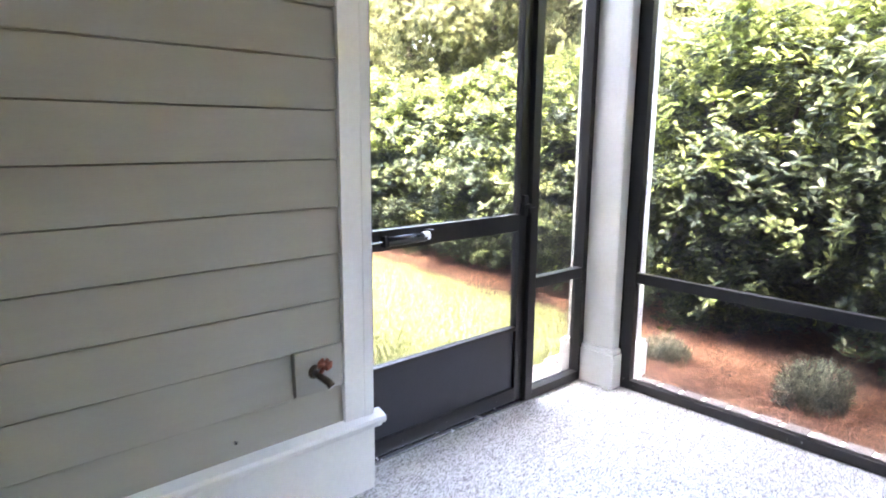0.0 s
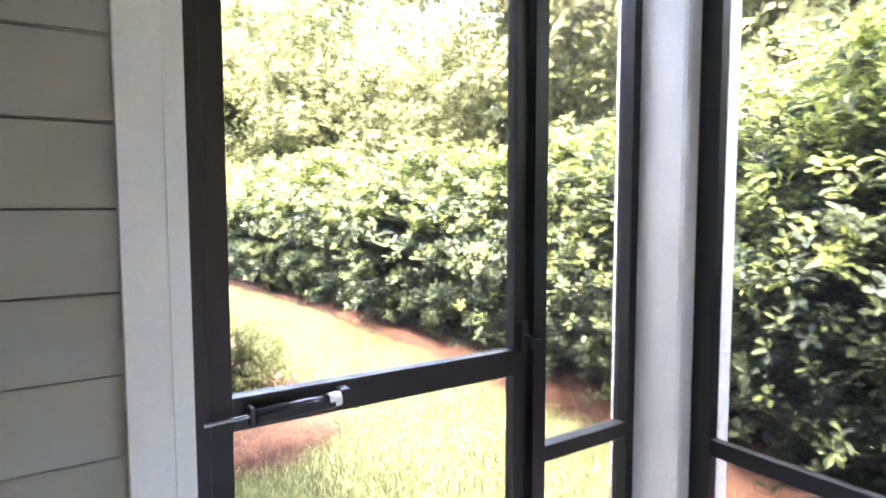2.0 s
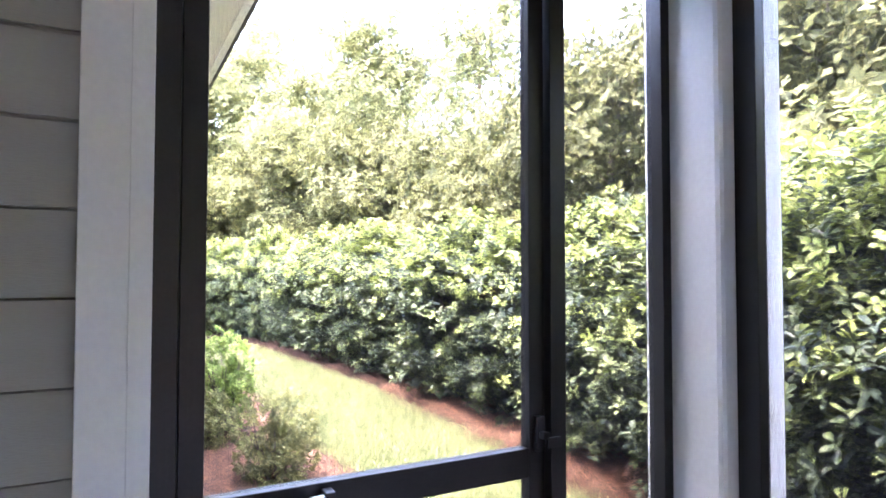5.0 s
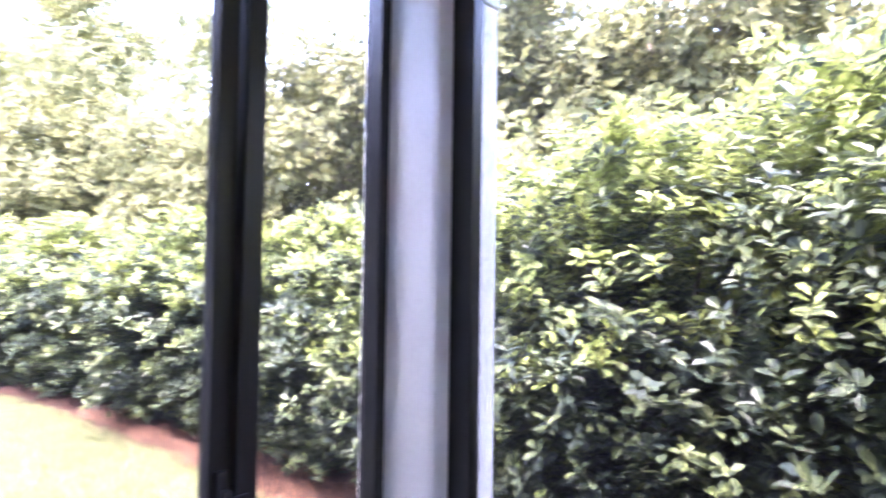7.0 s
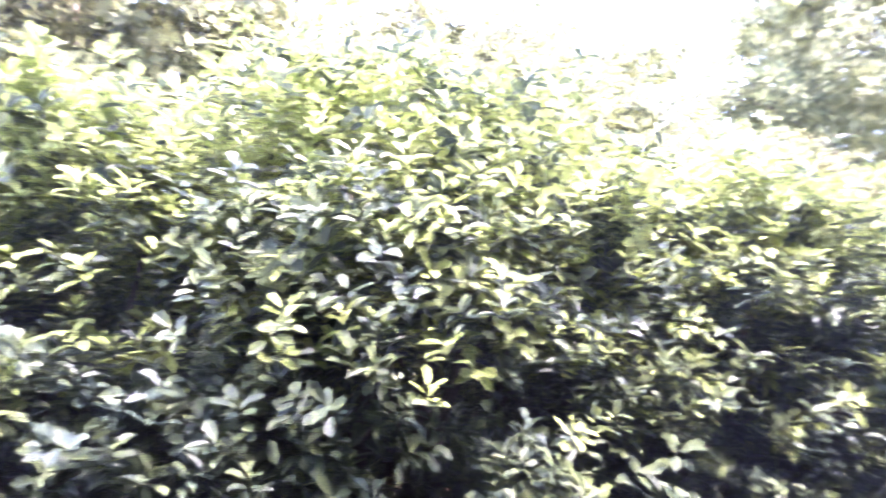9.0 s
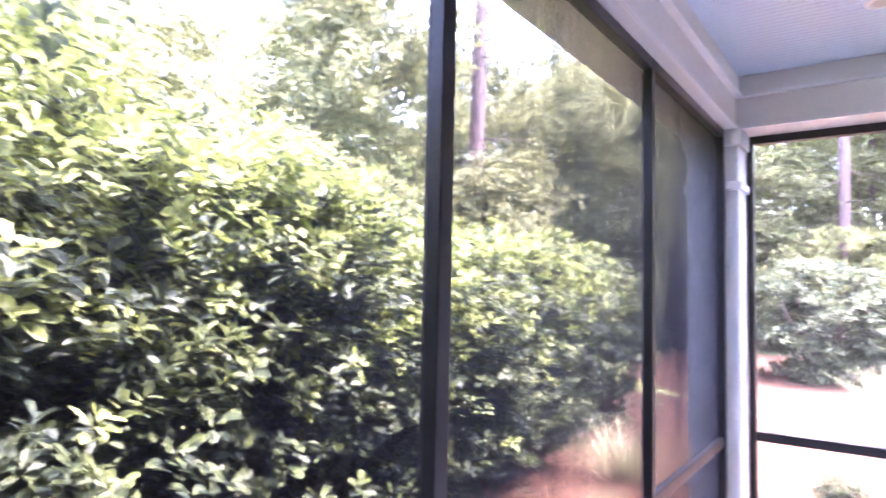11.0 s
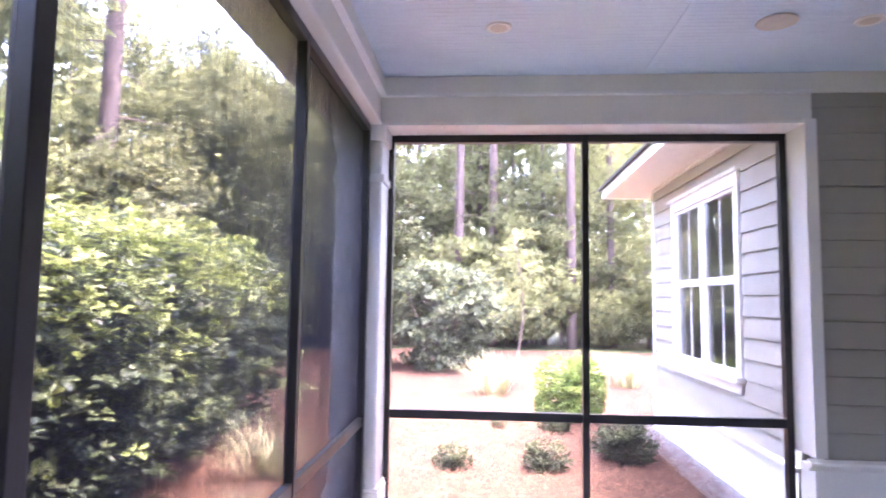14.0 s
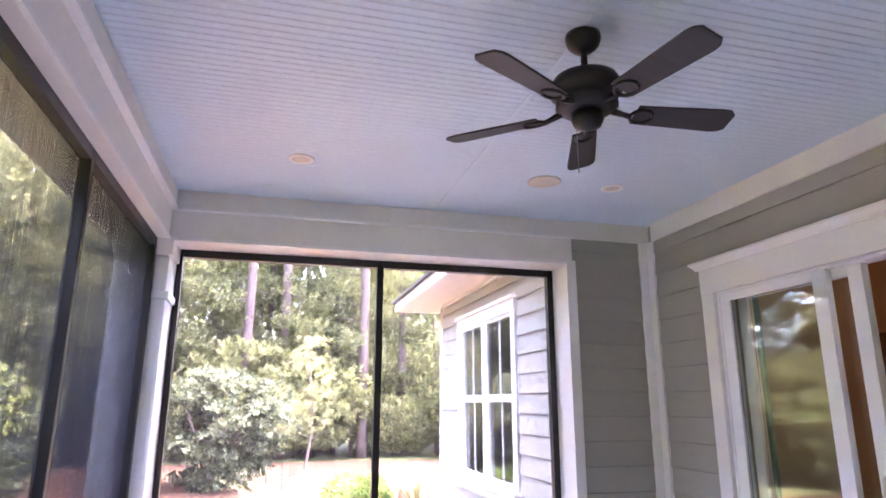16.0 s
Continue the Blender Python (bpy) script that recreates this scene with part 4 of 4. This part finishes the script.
# ---- plants ----
def whorls(centres, normals, count, length, width, rng, spread=0.9, lift=0.35, stem=0.35, simple=False, tilt=0.7):
    """Rosettes of folded leaves at the centres. Returns vertices, faces and a tone for each vertex, alike within a
    rosette. tilt: how far shade is put into the tone towards the foot.
    """
    n = len(centres)
    up = np.array([0, 0, 1.0])
    ax = normals * (1 - lift) + up * lift + rng.normal(0, 0.25, (n, 3))
    ax /= np.linalg.norm(ax, axis=1, keepdims=True)
    ref = np.where(np.abs(ax[:, 2:3]) > 0.9, np.array([[1.0, 0, 0]]), up[None])
    s = np.cross(ax, ref)
    s /= np.linalg.norm(s, axis=1, keepdims=True)
    t = np.cross(ax, s)
    verts, faces, tones = [], [], []
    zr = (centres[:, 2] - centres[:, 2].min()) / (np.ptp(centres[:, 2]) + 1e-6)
    # tone falls towards the foot: crown shade put into the leaf colour
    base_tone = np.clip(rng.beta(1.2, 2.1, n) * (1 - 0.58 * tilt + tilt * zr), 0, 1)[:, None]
    if tilt > 1:                                    # evergreen: old leaves, with young shoots mostly on the upper branches, so darker towards the foot
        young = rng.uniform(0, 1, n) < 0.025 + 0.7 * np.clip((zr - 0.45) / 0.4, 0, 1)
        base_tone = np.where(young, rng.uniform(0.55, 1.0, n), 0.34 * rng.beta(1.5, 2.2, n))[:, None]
    for k in range(count):
        a = 2.4 * k + rng.uniform(-0.5, 0.5, n)
        out = np.cos(a)[:, None] * s + np.sin(a)[:, None] * t
        sp = spread + 0.5 * (0.5 - k / count) + rng.uniform(-0.35, 0.35, n)
        d = out * np.sin(sp)[:, None] + ax * np.cos(sp)[:, None]
        side = np.cross(d, ax)
        side /= np.linalg.norm(side, axis=1, keepdims=True) + 1e-9
        nrm = np.cross(side, d)
        L = length * rng.uniform(0.6, 1.15, n)[:, None]
        W = width * rng.uniform(0.8, 1.15, n)[:, None]
        fold = 0.25
        droop = rng.uniform(-0.02, 0.25, n)[:, None] * L
        c = centres + ax * length * stem * (k / count - 0.5) * 2 + d * length * 0.08
        p = [c, c + d * L * 0.36 + side * W * 0.80 + nrm * W * fold, c + d * L * 0.74 + side * W * 0.96 + nrm * (W * fold) - up * droop * 0.4,
             c + d * L - up * droop, c + d * L * 0.74 - side * W * 0.96 + nrm * (W * fold) - up * droop * 0.4, c + d * L * 0.36 - side * W * 0.80 + nrm * W * fold]
        if simple:
            p = [c, c + d * L * 0.5 + side * W * 1.05 + nrm * W * fold, c + d * L - up * droop, c + d * L * 0.5 - side * W * 1.05 + nrm * W * fold]
        q = len(p)
        verts.append(np.stack(p, 1))
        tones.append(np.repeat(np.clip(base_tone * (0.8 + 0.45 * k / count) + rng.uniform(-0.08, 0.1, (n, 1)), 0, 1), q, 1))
        o = q * k
        faces += [(o, o + 1, o + 2, o + 3)] if simple else [(o, o + 1, o + 2, o + 3), (o, o + 3, o + 4, o + 5)]
    v = np.concatenate(verts, 1).reshape(-1, 3)
    f = (np.arange(n)[:, None, None] * q * count + np.array(faces)[None]).reshape(-1, 4)
    return v, f, np.concatenate(tones, 1).reshape(-1)


def foliage(name, vft, mat, parent):
    v, f, tone = vft
    ob = pydata(name, v, f, mat, parent)
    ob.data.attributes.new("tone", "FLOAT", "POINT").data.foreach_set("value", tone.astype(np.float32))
    return ob


def sprays(rng, clumps, per, size, z0, z1, sx=0.17, sz=0.07, square=2.6, depth=0.35):
    """Points gathered in flat sprays over the shell of a crown, as on the ends of branches."""
    p, d = lumpy(rng, clumps, size, z0, z1, square=square, depth=depth)
    p[:, :2] *= (0.84 + 0.16 * np.clip((p[:, 2:3] - z0) / (0.5 * (z1 - z0)), 0, 1))
    c = np.repeat(p, per, 0) + rng.normal(0, 1, (clumps * per, 3)) * np.array([sx, sx, sz])
    return c, np.repeat(d, per, 0)


def lumpy(rng, n, size, z0, z1, lobes=9, depth=0.5, square=2.6):
    """Points and outward directions in the outer shell of an uneven crown."""
    d = rng.normal(0, 1, (n, 3))
    d /= np.linalg.norm(d, axis=1, keepdims=True)
    r = (np.abs(d) ** square).sum(1) ** (-1 / square)
    lob = rng.normal(0, 1, (lobes, 3))
    lob /= np.linalg.norm(lob, axis=1, keepdims=True)
    bump = np.zeros(n)
    for l, h in zip(lob, rng.uniform(0.10, 0.28, lobes)):
        bump = np.maximum(bump, h * np.clip((d @ l - 0.55) / 0.45, 0, 1))
    r = r * (0.86 + bump) * (1 - depth * rng.uniform(0, 1, n) ** 2.2)
    p = d * r[:, None] * np.array([size[0], size[1], (z1 - z0) / 2]) + np.array([0, 0, (z0 + z1) / 2])
    return p, d


def shrub(name, size, z0, z1, leaves, count, length, width, mat, seed, label, category, group="", stems=7, spread=0.9, square=2.6, depth=0.5, lift=0.35, clumps=0, simple=False, tilt=0.7):
    rng = np.random.default_rng(seed)
    s = empty(name)
    bm = bmesh.new()
    for k in range(stems):
        a = 2 * math.pi * k / stems + rng.uniform(-0.3, 0.3)
        h = (z1 - 0.15 * (z1 - z0)) * rng.uniform(0.75, 0.95)
        tip = (math.cos(a) * size[0] * 0.6, math.sin(a) * size[1] * 0.6, h)
        r = 0.012 * (z1 + 0.2)
        midp = (tip[0] * 0.45 + rng.uniform(-0.08, 0.08), tip[1] * 0.45 + rng.uniform(-0.08, 0.08), h * 0.5)
        pipe(bm, [(tip[0] * 0.12, tip[1] * 0.12, -0.05), midp, tip], [r, r * 0.7, r * 0.25], 6)
        for q in range(3):
            b = (midp[0] + rng.uniform(-0.5, 0.5) * size[0], midp[1] + rng.uniform(-0.5, 0.5) * size[1], midp[2] + rng.uniform(0.0, 0.35) * (z1 - z0))
            pipe(bm, [midp, b], [r * 0.5, r * 0.15], 5)
    part("branchwork", bm, M_TWIG, s, "dark bare branchwork", True)
    c, nrm = lumpy(rng, leaves, size, z0, z1, square=square, depth=depth)
    if clumps:
        c, nrm = sprays(rng, clumps, leaves // clumps, size, z0, z1, square=square)
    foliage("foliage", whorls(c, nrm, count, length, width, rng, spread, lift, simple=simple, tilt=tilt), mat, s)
    return tagged(s, label, category, group)


def place(ob, m):
    ob.matrix_basis = m
    return ob


# hedge
HL = "tall evergreen hedge shrub with glossy light-tipped leaves"
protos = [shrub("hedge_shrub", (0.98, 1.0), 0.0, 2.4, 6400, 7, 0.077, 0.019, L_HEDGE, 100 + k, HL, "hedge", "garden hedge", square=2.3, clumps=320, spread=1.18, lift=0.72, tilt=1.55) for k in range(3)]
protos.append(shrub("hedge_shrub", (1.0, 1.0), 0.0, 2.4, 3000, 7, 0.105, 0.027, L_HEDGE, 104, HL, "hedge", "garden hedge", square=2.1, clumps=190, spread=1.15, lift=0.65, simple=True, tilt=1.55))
rngp = random.Random(5)
# (place along the garden, distance out, height): dips lie between the domed crowns
HEDGE = [(5.72, 0.97, 2.6), (5.85, 2.5, 2.38), (5.95, -0.5, 2.4), (6.1, 3.95, 2.3), (6.1, -1.95, 2.05), (6.2, -3.35, 2.15), (6.3, -4.75, 2.15), (6.4, -6.1, 2.1),
    (6.15, 5.3, 2.2), (6.15, 6.65, 2.0), (6.1, 7.9, 2.2), (6.2, 9.15, 1.95), (6.05, 10.4, 2.25), (6.05, 11.7, 2.05), (5.9, 12.9, 2.35), (5.75, 14.2, 2.1), (5.5, 15.5, 2.4), (5.0, 16.8, 2.2), (4.2, 17.9, 2.25), (3.1, 18.7, 2.25), (1.9, 19.1, 2.3), (0.7, 19.3, 2.3)]
used = set()
for i, (hx, hy, tall) in enumerate(HEDGE):
    wide = rngp.uniform(0.94, 1.06)
    m = pose(hx, hy, GZ, 0, 0, rngp.choice((0, 180)) + rngp.uniform(-25, 25)) @ Matrix.Diagonal((wide, wide, tall / 2.3, 1))
    k = i % 3 if -3.8 < hy < 6.0 else 3
    o = copy_thing(protos[k], m) if k in used else protos[k]
    o.matrix_basis = m
    used.add(k)


# trees
def tree(name, height, crown, base, leaves, mat, bark, seed, label, lean=0.0, leaf=0.16, radius=0.12, cat="tree"):
    rng = np.random.default_rng(seed)
    t = empty(name)
    bm = bmesh.new()
    ph = rng.uniform(0, 6)
    pts = [(lean * u * height + 0.12 * math.sin(u * 5 + ph), 0.12 * math.cos(u * 4 + ph), u * height - 0.2) for u in np.linspace(0, 0.95, 8)]
    pipe(bm, pts, [radius * (1 - 0.8 * u) + 0.01 for u in np.linspace(0, 1, 8)], 10)
    part("trunk", bm, bark, t, smooth=True)
    bm = bmesh.new()
    cs, ns = [], []
    for k in range(13):
        u = base + (0.97 - base) * (k + rng.uniform(0, 0.8)) / 13
        a = k * 2.4 + rng.uniform(-0.5, 0.5)
        reach = crown * (0.45 + 0.65 * math.sin(math.pi * min(1, 0.25 + 0.75 * (u - base) / (1 - base)))) * rng.uniform(0.7, 1.1)
        st = Vector((lean * u * height, 0, u * height * 0.92))
        en = st + Vector((math.cos(a) * reach, math.sin(a) * reach, reach * rng.uniform(0.1, 0.55)))
        mid = (st + en) / 2 + Vector((0, 0, reach * 0.08))
        pipe(bm, [st, mid, en], [radius * 0.32 * (1.1 - u), radius * 0.2 * (1.1 - u), 0.008], 6)
        n = leaves // 13
        w = rng.beta(2, 1.2, n)[:, None]
        c = np.array(st)[None] * (1 - w) + np.array(en)[None] * w + rng.normal(0, 0.19 * crown, (n, 3)) * np.array([1, 1, 0.7])
        cs.append(c)
        d = c - np.array((st + en) / 2)
        ns.append(d / (np.linalg.norm(d, axis=1, keepdims=True) + 1e-6))
    part("branchwork", bm, bark, t, smooth=True)
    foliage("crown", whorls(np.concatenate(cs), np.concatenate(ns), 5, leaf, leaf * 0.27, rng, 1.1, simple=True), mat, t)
    return tagged(t, label, cat)


def spread_copies(proto, rows):
    first = True
    for x, y, sc, rot in rows:
        m = pose(x, y, GZ, 0, 0, rot) @ Matrix.Diagonal((sc, sc, sc, 1))
        if first:
            proto.matrix_basis = m
            first = False
        else:
            o = copy_thing(proto, m)
            o.matrix_basis = m


r2 = random.Random(21)
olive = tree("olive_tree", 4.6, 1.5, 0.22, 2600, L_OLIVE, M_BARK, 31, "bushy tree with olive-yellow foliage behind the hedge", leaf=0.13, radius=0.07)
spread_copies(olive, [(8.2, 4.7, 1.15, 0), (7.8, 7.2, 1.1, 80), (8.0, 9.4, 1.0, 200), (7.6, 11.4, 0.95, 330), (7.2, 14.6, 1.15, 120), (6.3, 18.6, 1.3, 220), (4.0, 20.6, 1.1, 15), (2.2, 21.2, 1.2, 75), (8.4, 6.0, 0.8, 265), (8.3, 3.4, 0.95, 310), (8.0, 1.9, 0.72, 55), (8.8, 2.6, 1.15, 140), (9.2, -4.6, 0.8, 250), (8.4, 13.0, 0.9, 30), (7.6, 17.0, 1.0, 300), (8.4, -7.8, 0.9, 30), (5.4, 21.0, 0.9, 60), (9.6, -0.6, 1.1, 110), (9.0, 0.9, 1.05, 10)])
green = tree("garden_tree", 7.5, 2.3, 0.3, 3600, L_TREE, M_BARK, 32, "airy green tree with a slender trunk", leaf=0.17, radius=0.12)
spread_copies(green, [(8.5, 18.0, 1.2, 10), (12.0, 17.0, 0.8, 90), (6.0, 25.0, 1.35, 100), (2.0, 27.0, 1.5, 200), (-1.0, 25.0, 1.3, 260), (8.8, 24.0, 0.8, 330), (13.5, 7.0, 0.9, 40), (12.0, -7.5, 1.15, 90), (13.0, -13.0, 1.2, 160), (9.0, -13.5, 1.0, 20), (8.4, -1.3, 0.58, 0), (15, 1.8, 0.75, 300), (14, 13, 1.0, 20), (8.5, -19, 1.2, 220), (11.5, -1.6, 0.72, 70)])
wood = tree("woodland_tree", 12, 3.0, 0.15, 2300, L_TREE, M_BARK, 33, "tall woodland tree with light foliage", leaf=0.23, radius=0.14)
spread_copies(wood, [(0.4, -20.2, 0.5, 200), (2.2, -20.0, 0.45, 330), (3.6, -21.6, 0.7, 95), (6.0, -20.0, 0.55, 20), (8.3, -20.6, 0.7, 160), (-2.6, -20.6, 0.65, 250), (8.6, -24.6, 1.0, 190), (1.2, -21.5, 0.62, 15), (4.9, -20.8, 0.6, 75), (-0.8, -22.5, 0.75, 140), (6.5, -26, 1.0, 0), (2.5, -24, 0.9, 60), (-1.5, -26, 1.0, 120), (-6, -28, 1.1, 180), (10.5, -26, 1.0, 240), (14.5, -22, 1.0, 300), (3.5, -36, 1.2, 30), (-5, -36, 1.4, 210), (-10, -30, 1.3, 10), (17, -30, 1.3, 70),
    (20, -14, 1.1, 0), (22, -5, 0.8, 80), (21, 14, 1.0, 50), (16, 24, 1.2, 130), (8, 34, 1.3, 200), (0, 36, 1.3, 260), (-7, 32, 1.3, 300)])


def pine(seed):
    rng = np.random.default_rng(seed)
    t = empty("pine_tree")
    bm = bmesh.new()
    pts = [(0.1 * math.sin(u * 3 + seed), 0.1 * math.cos(u * 2.3 + seed), u * 20 - 0.2) for u in np.linspace(0, 1, 12)]
    pipe(bm, pts, [0.2 * (1 - 0.7 * u) for u in np.linspace(0, 1, 12)], 12)
    part("trunk", bm, M_PINE_BARK, t, "tall straight reddish bark trunk", True)
    bm = bmesh.new()
    for k in range(12):
        a, z = k * 2.4, 4.5 + k * 0.35
        L = rng.uniform(0.3, 1.3)
        pipe(bm, [(0, 0, z), (math.cos(a) * L, math.sin(a) * L, z - 0.15 + rng.uniform(-0.2, 0.3))], [0.025, 0.006], 5)
    part("dead_branch", bm, M_PINE_BARK, t)
    n = 900
    z = rng.uniform(12, 20, n)
    a, r = rng.uniform(0, 2 * np.pi, n), rng.uniform(0.2, 2.6, n)
    c = np.stack([r * np.cos(a), r * np.sin(a), z], 1)
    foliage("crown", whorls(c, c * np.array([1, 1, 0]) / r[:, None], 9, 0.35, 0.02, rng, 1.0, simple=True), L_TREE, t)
    return tagged(t, "tall pine with a bare reddish trunk", "tree", "pines")


pn = pine(3)
spread_copies(pn, [(3.9, -19.5, 0.9, 0), (3.2, -21.5, 0.65, 50), (2.6, -20.2, 0.95, 120), (4.5, -23.5, 0.55, 300), (0.9, -21.0, 0.5, 220), (1.9, -22, 0.6, 200), (0.2, -19.5, 0.9, 260), (1.15, -24, 0.7, 10), (5.6, -23, 0.8, 80), (7.2, -21, 0.8, 130), (-1.5, -21, 0.8, 180), (9.9, -9.5, 1.0, 70), (12.5, 3.2, 0.5, 0)])

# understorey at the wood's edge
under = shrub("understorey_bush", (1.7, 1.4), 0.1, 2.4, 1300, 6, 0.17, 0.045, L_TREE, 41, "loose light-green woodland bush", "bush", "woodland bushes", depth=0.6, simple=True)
rows = [(x + r2.uniform(-0.6, 0.6), y + r2.uniform(-0.8, 0.8), r2.uniform(0.8, 1.5), r2.uniform(0, 360)) for y in (-19.5, -23) for x in np.arange(-6.5, 12, 2.7)]
rows += [(x, y, r2.uniform(0.9, 1.5), r2.uniform(0, 360)) for x, y in ((9.5, -11), (11, -8.5), (12, -5.5), (12, -1.5), (12.5, 2), (11.5, 5.5), (12, 9), (11, 12.5), (10, 16), (7.5, 21), (4.5, 22.5), (1.5, 22), (-1, 21), (13, -17), (10, -15.5))]
spread_copies(under, rows)
dark = shrub("evergreen_bush", (1.35, 1.3), 0.05, 2.25, 1800, 7, 0.13, 0.03, L_DARK, 42, "large dark evergreen bush on the pine straw", "bush", square=2.0, clumps=90)
place(dark, pose(4.0, -12.7, GZ, 0, 0, 30) @ Matrix.Diagonal((1.05, 1.05, 1.08, 1)))
lime = shrub("round_bush", (0.45, 0.43), 0.02, 0.8, 620, 7, 0.085, 0.017, L_LIME, 43, "rounded lime-green bush on the pine straw", "bush", depth=0.8, lift=0.5)
place(lime, pose(1.82, -6.85, GZ))
small = shrub("low_shrub", (0.3, 0.28), 0.0, 0.44, 190, 6, 0.085, 0.014, L_DARK, 44, "small green shrub in pine straw", "bush", "low shrubs", depth=0.95, lift=0.6, square=2.0)
spread_copies(small, [(2.38, -4.35, 0.66, 0), (1.61, -4.7, 0.95, 80), (3.19, -4.3, 0.55, 150), (2.09, -5.96, 0.6, 220), (2.75, -6.2, 0.3, 20)])
northb = shrub("light_green_shrub", (0.29, 0.33), 0.05, 1.1, 460, 7, 0.055, 0.014, L_LIME, 45, "light green shrub beside the lawn", "bush", "lawn shrubs", depth=0.85, lift=0.6, square=2.0)
spread_copies(northb, [(2.98, 7.45, 1.0, 0), (2.8, 8.8, 0.75, 90), (2.9, 11.4, 0.65, 150)])
leggy = shrub("leggy_shrub", (0.32, 0.3), 0.05, 0.75, 500, 6, 0.05, 0.014, L_TREE, 46, "sparse small shrub beside the lawn", "bush", "lawn shrubs", depth=0.8)
spread_copies(leggy, [(3.1, 5.85, 0.92, 0), (2.75, 7.0, 0.75, 100)])


def tuft(name, seed, height, reach, count, mat, label, width=0.004):
    rng = np.random.default_rng(seed)
    a, h, r = rng.uniform(0, 2 * np.pi, count), height * rng.uniform(0.55, 1.1, count), reach * rng.uniform(0.15, 1, count)
    b = 0.12 * reach
    vs = []
    for u, drop in ((0, 0), (0.5, 0.0), (1.0, 0.22)):
        px = b * np.cos(a * 3.1) * (1 - u) + r * np.cos(a) * u ** 1.6 + b * np.cos(a)
        py = b * np.sin(a * 2.7) * (1 - u) + r * np.sin(a) * u ** 1.6 + b * np.sin(a)
        pz = h * (u - drop * (r / reach))
        wv = width * (1 - 0.85 * u)
        for q in (-1, 1):
            vs.append(np.stack([px - q * wv * np.sin(a), py + q * wv * np.cos(a), pz], 1))
    vs = np.stack(vs, 1).reshape(-1, 3)
    i = np.arange(count)[:, None] * 6
    fs = np.concatenate([i + np.array([0, 1, 3, 2]), i + np.array([2, 3, 5, 4])])
    return tagged(pydata(name, vs, fs, mat), label, "plant", "grass tufts")


M_GREYSTEM = material("grey_green_stalk", (0.14, 0.16, 0.10), 0.7, 0, 0.2, 4, 20, 0, island=1.0, second=(0.34, 0.36, 0.25))
lav = shrub("grey_green_shrub", (0.27, 0.25), 0.02, 0.40, 700, 5, 0.055, 0.0045, L_GREY, 47, "low grey-green feathery shrub in pine straw", "bush", "porch-side shrubs", spread=0.6, depth=0.7, lift=0.7)
stalks = tuft("stalk", 52, 0.46, 0.34, 420, M_GREYSTEM, "grey-green upright stalks", 0.0022)
stalks.parent, stalks["kind"] = lav, "stuff"
for key in ("category", "group"):
    del stalks[key]
spread_copies(lav, [(4.42, 1.56, 0.74, 0), (4.48, 2.45, 0.52, 100), (4.4, 0.3, 0.7, 200), (4.55, -1.2, 0.7, 40)])
gt = tuft("ornamental_grass", 51, 0.6, 0.75, 300, L_STRAWGRASS, "pale arching ornamental grass clump")
spread_copies(gt, [(4.72, -3.85, 0.95, 0), (2.8, -8.7, 1.25, 90), (0.45, -10.0, 1.1, 200), (4.5, -2.9, 0.4, 20)])
sap = tree("sapling", 3.2, 0.5, 0.35, 260, L_TREE, M_BARK, 61, "thin young tree with sparse leaves", leaf=0.07, radius=0.018)
place(sap, pose(2.35, -10.2, GZ))

# ---- boards and bricks as pieces ----
for me, wall in BOARDS:
    ob = new("siding_board", me)
    ob.parent = wall
for me, row, at in BRICKS:
    ob = new("brick", me)
    ob.parent = row
    ob.location = at
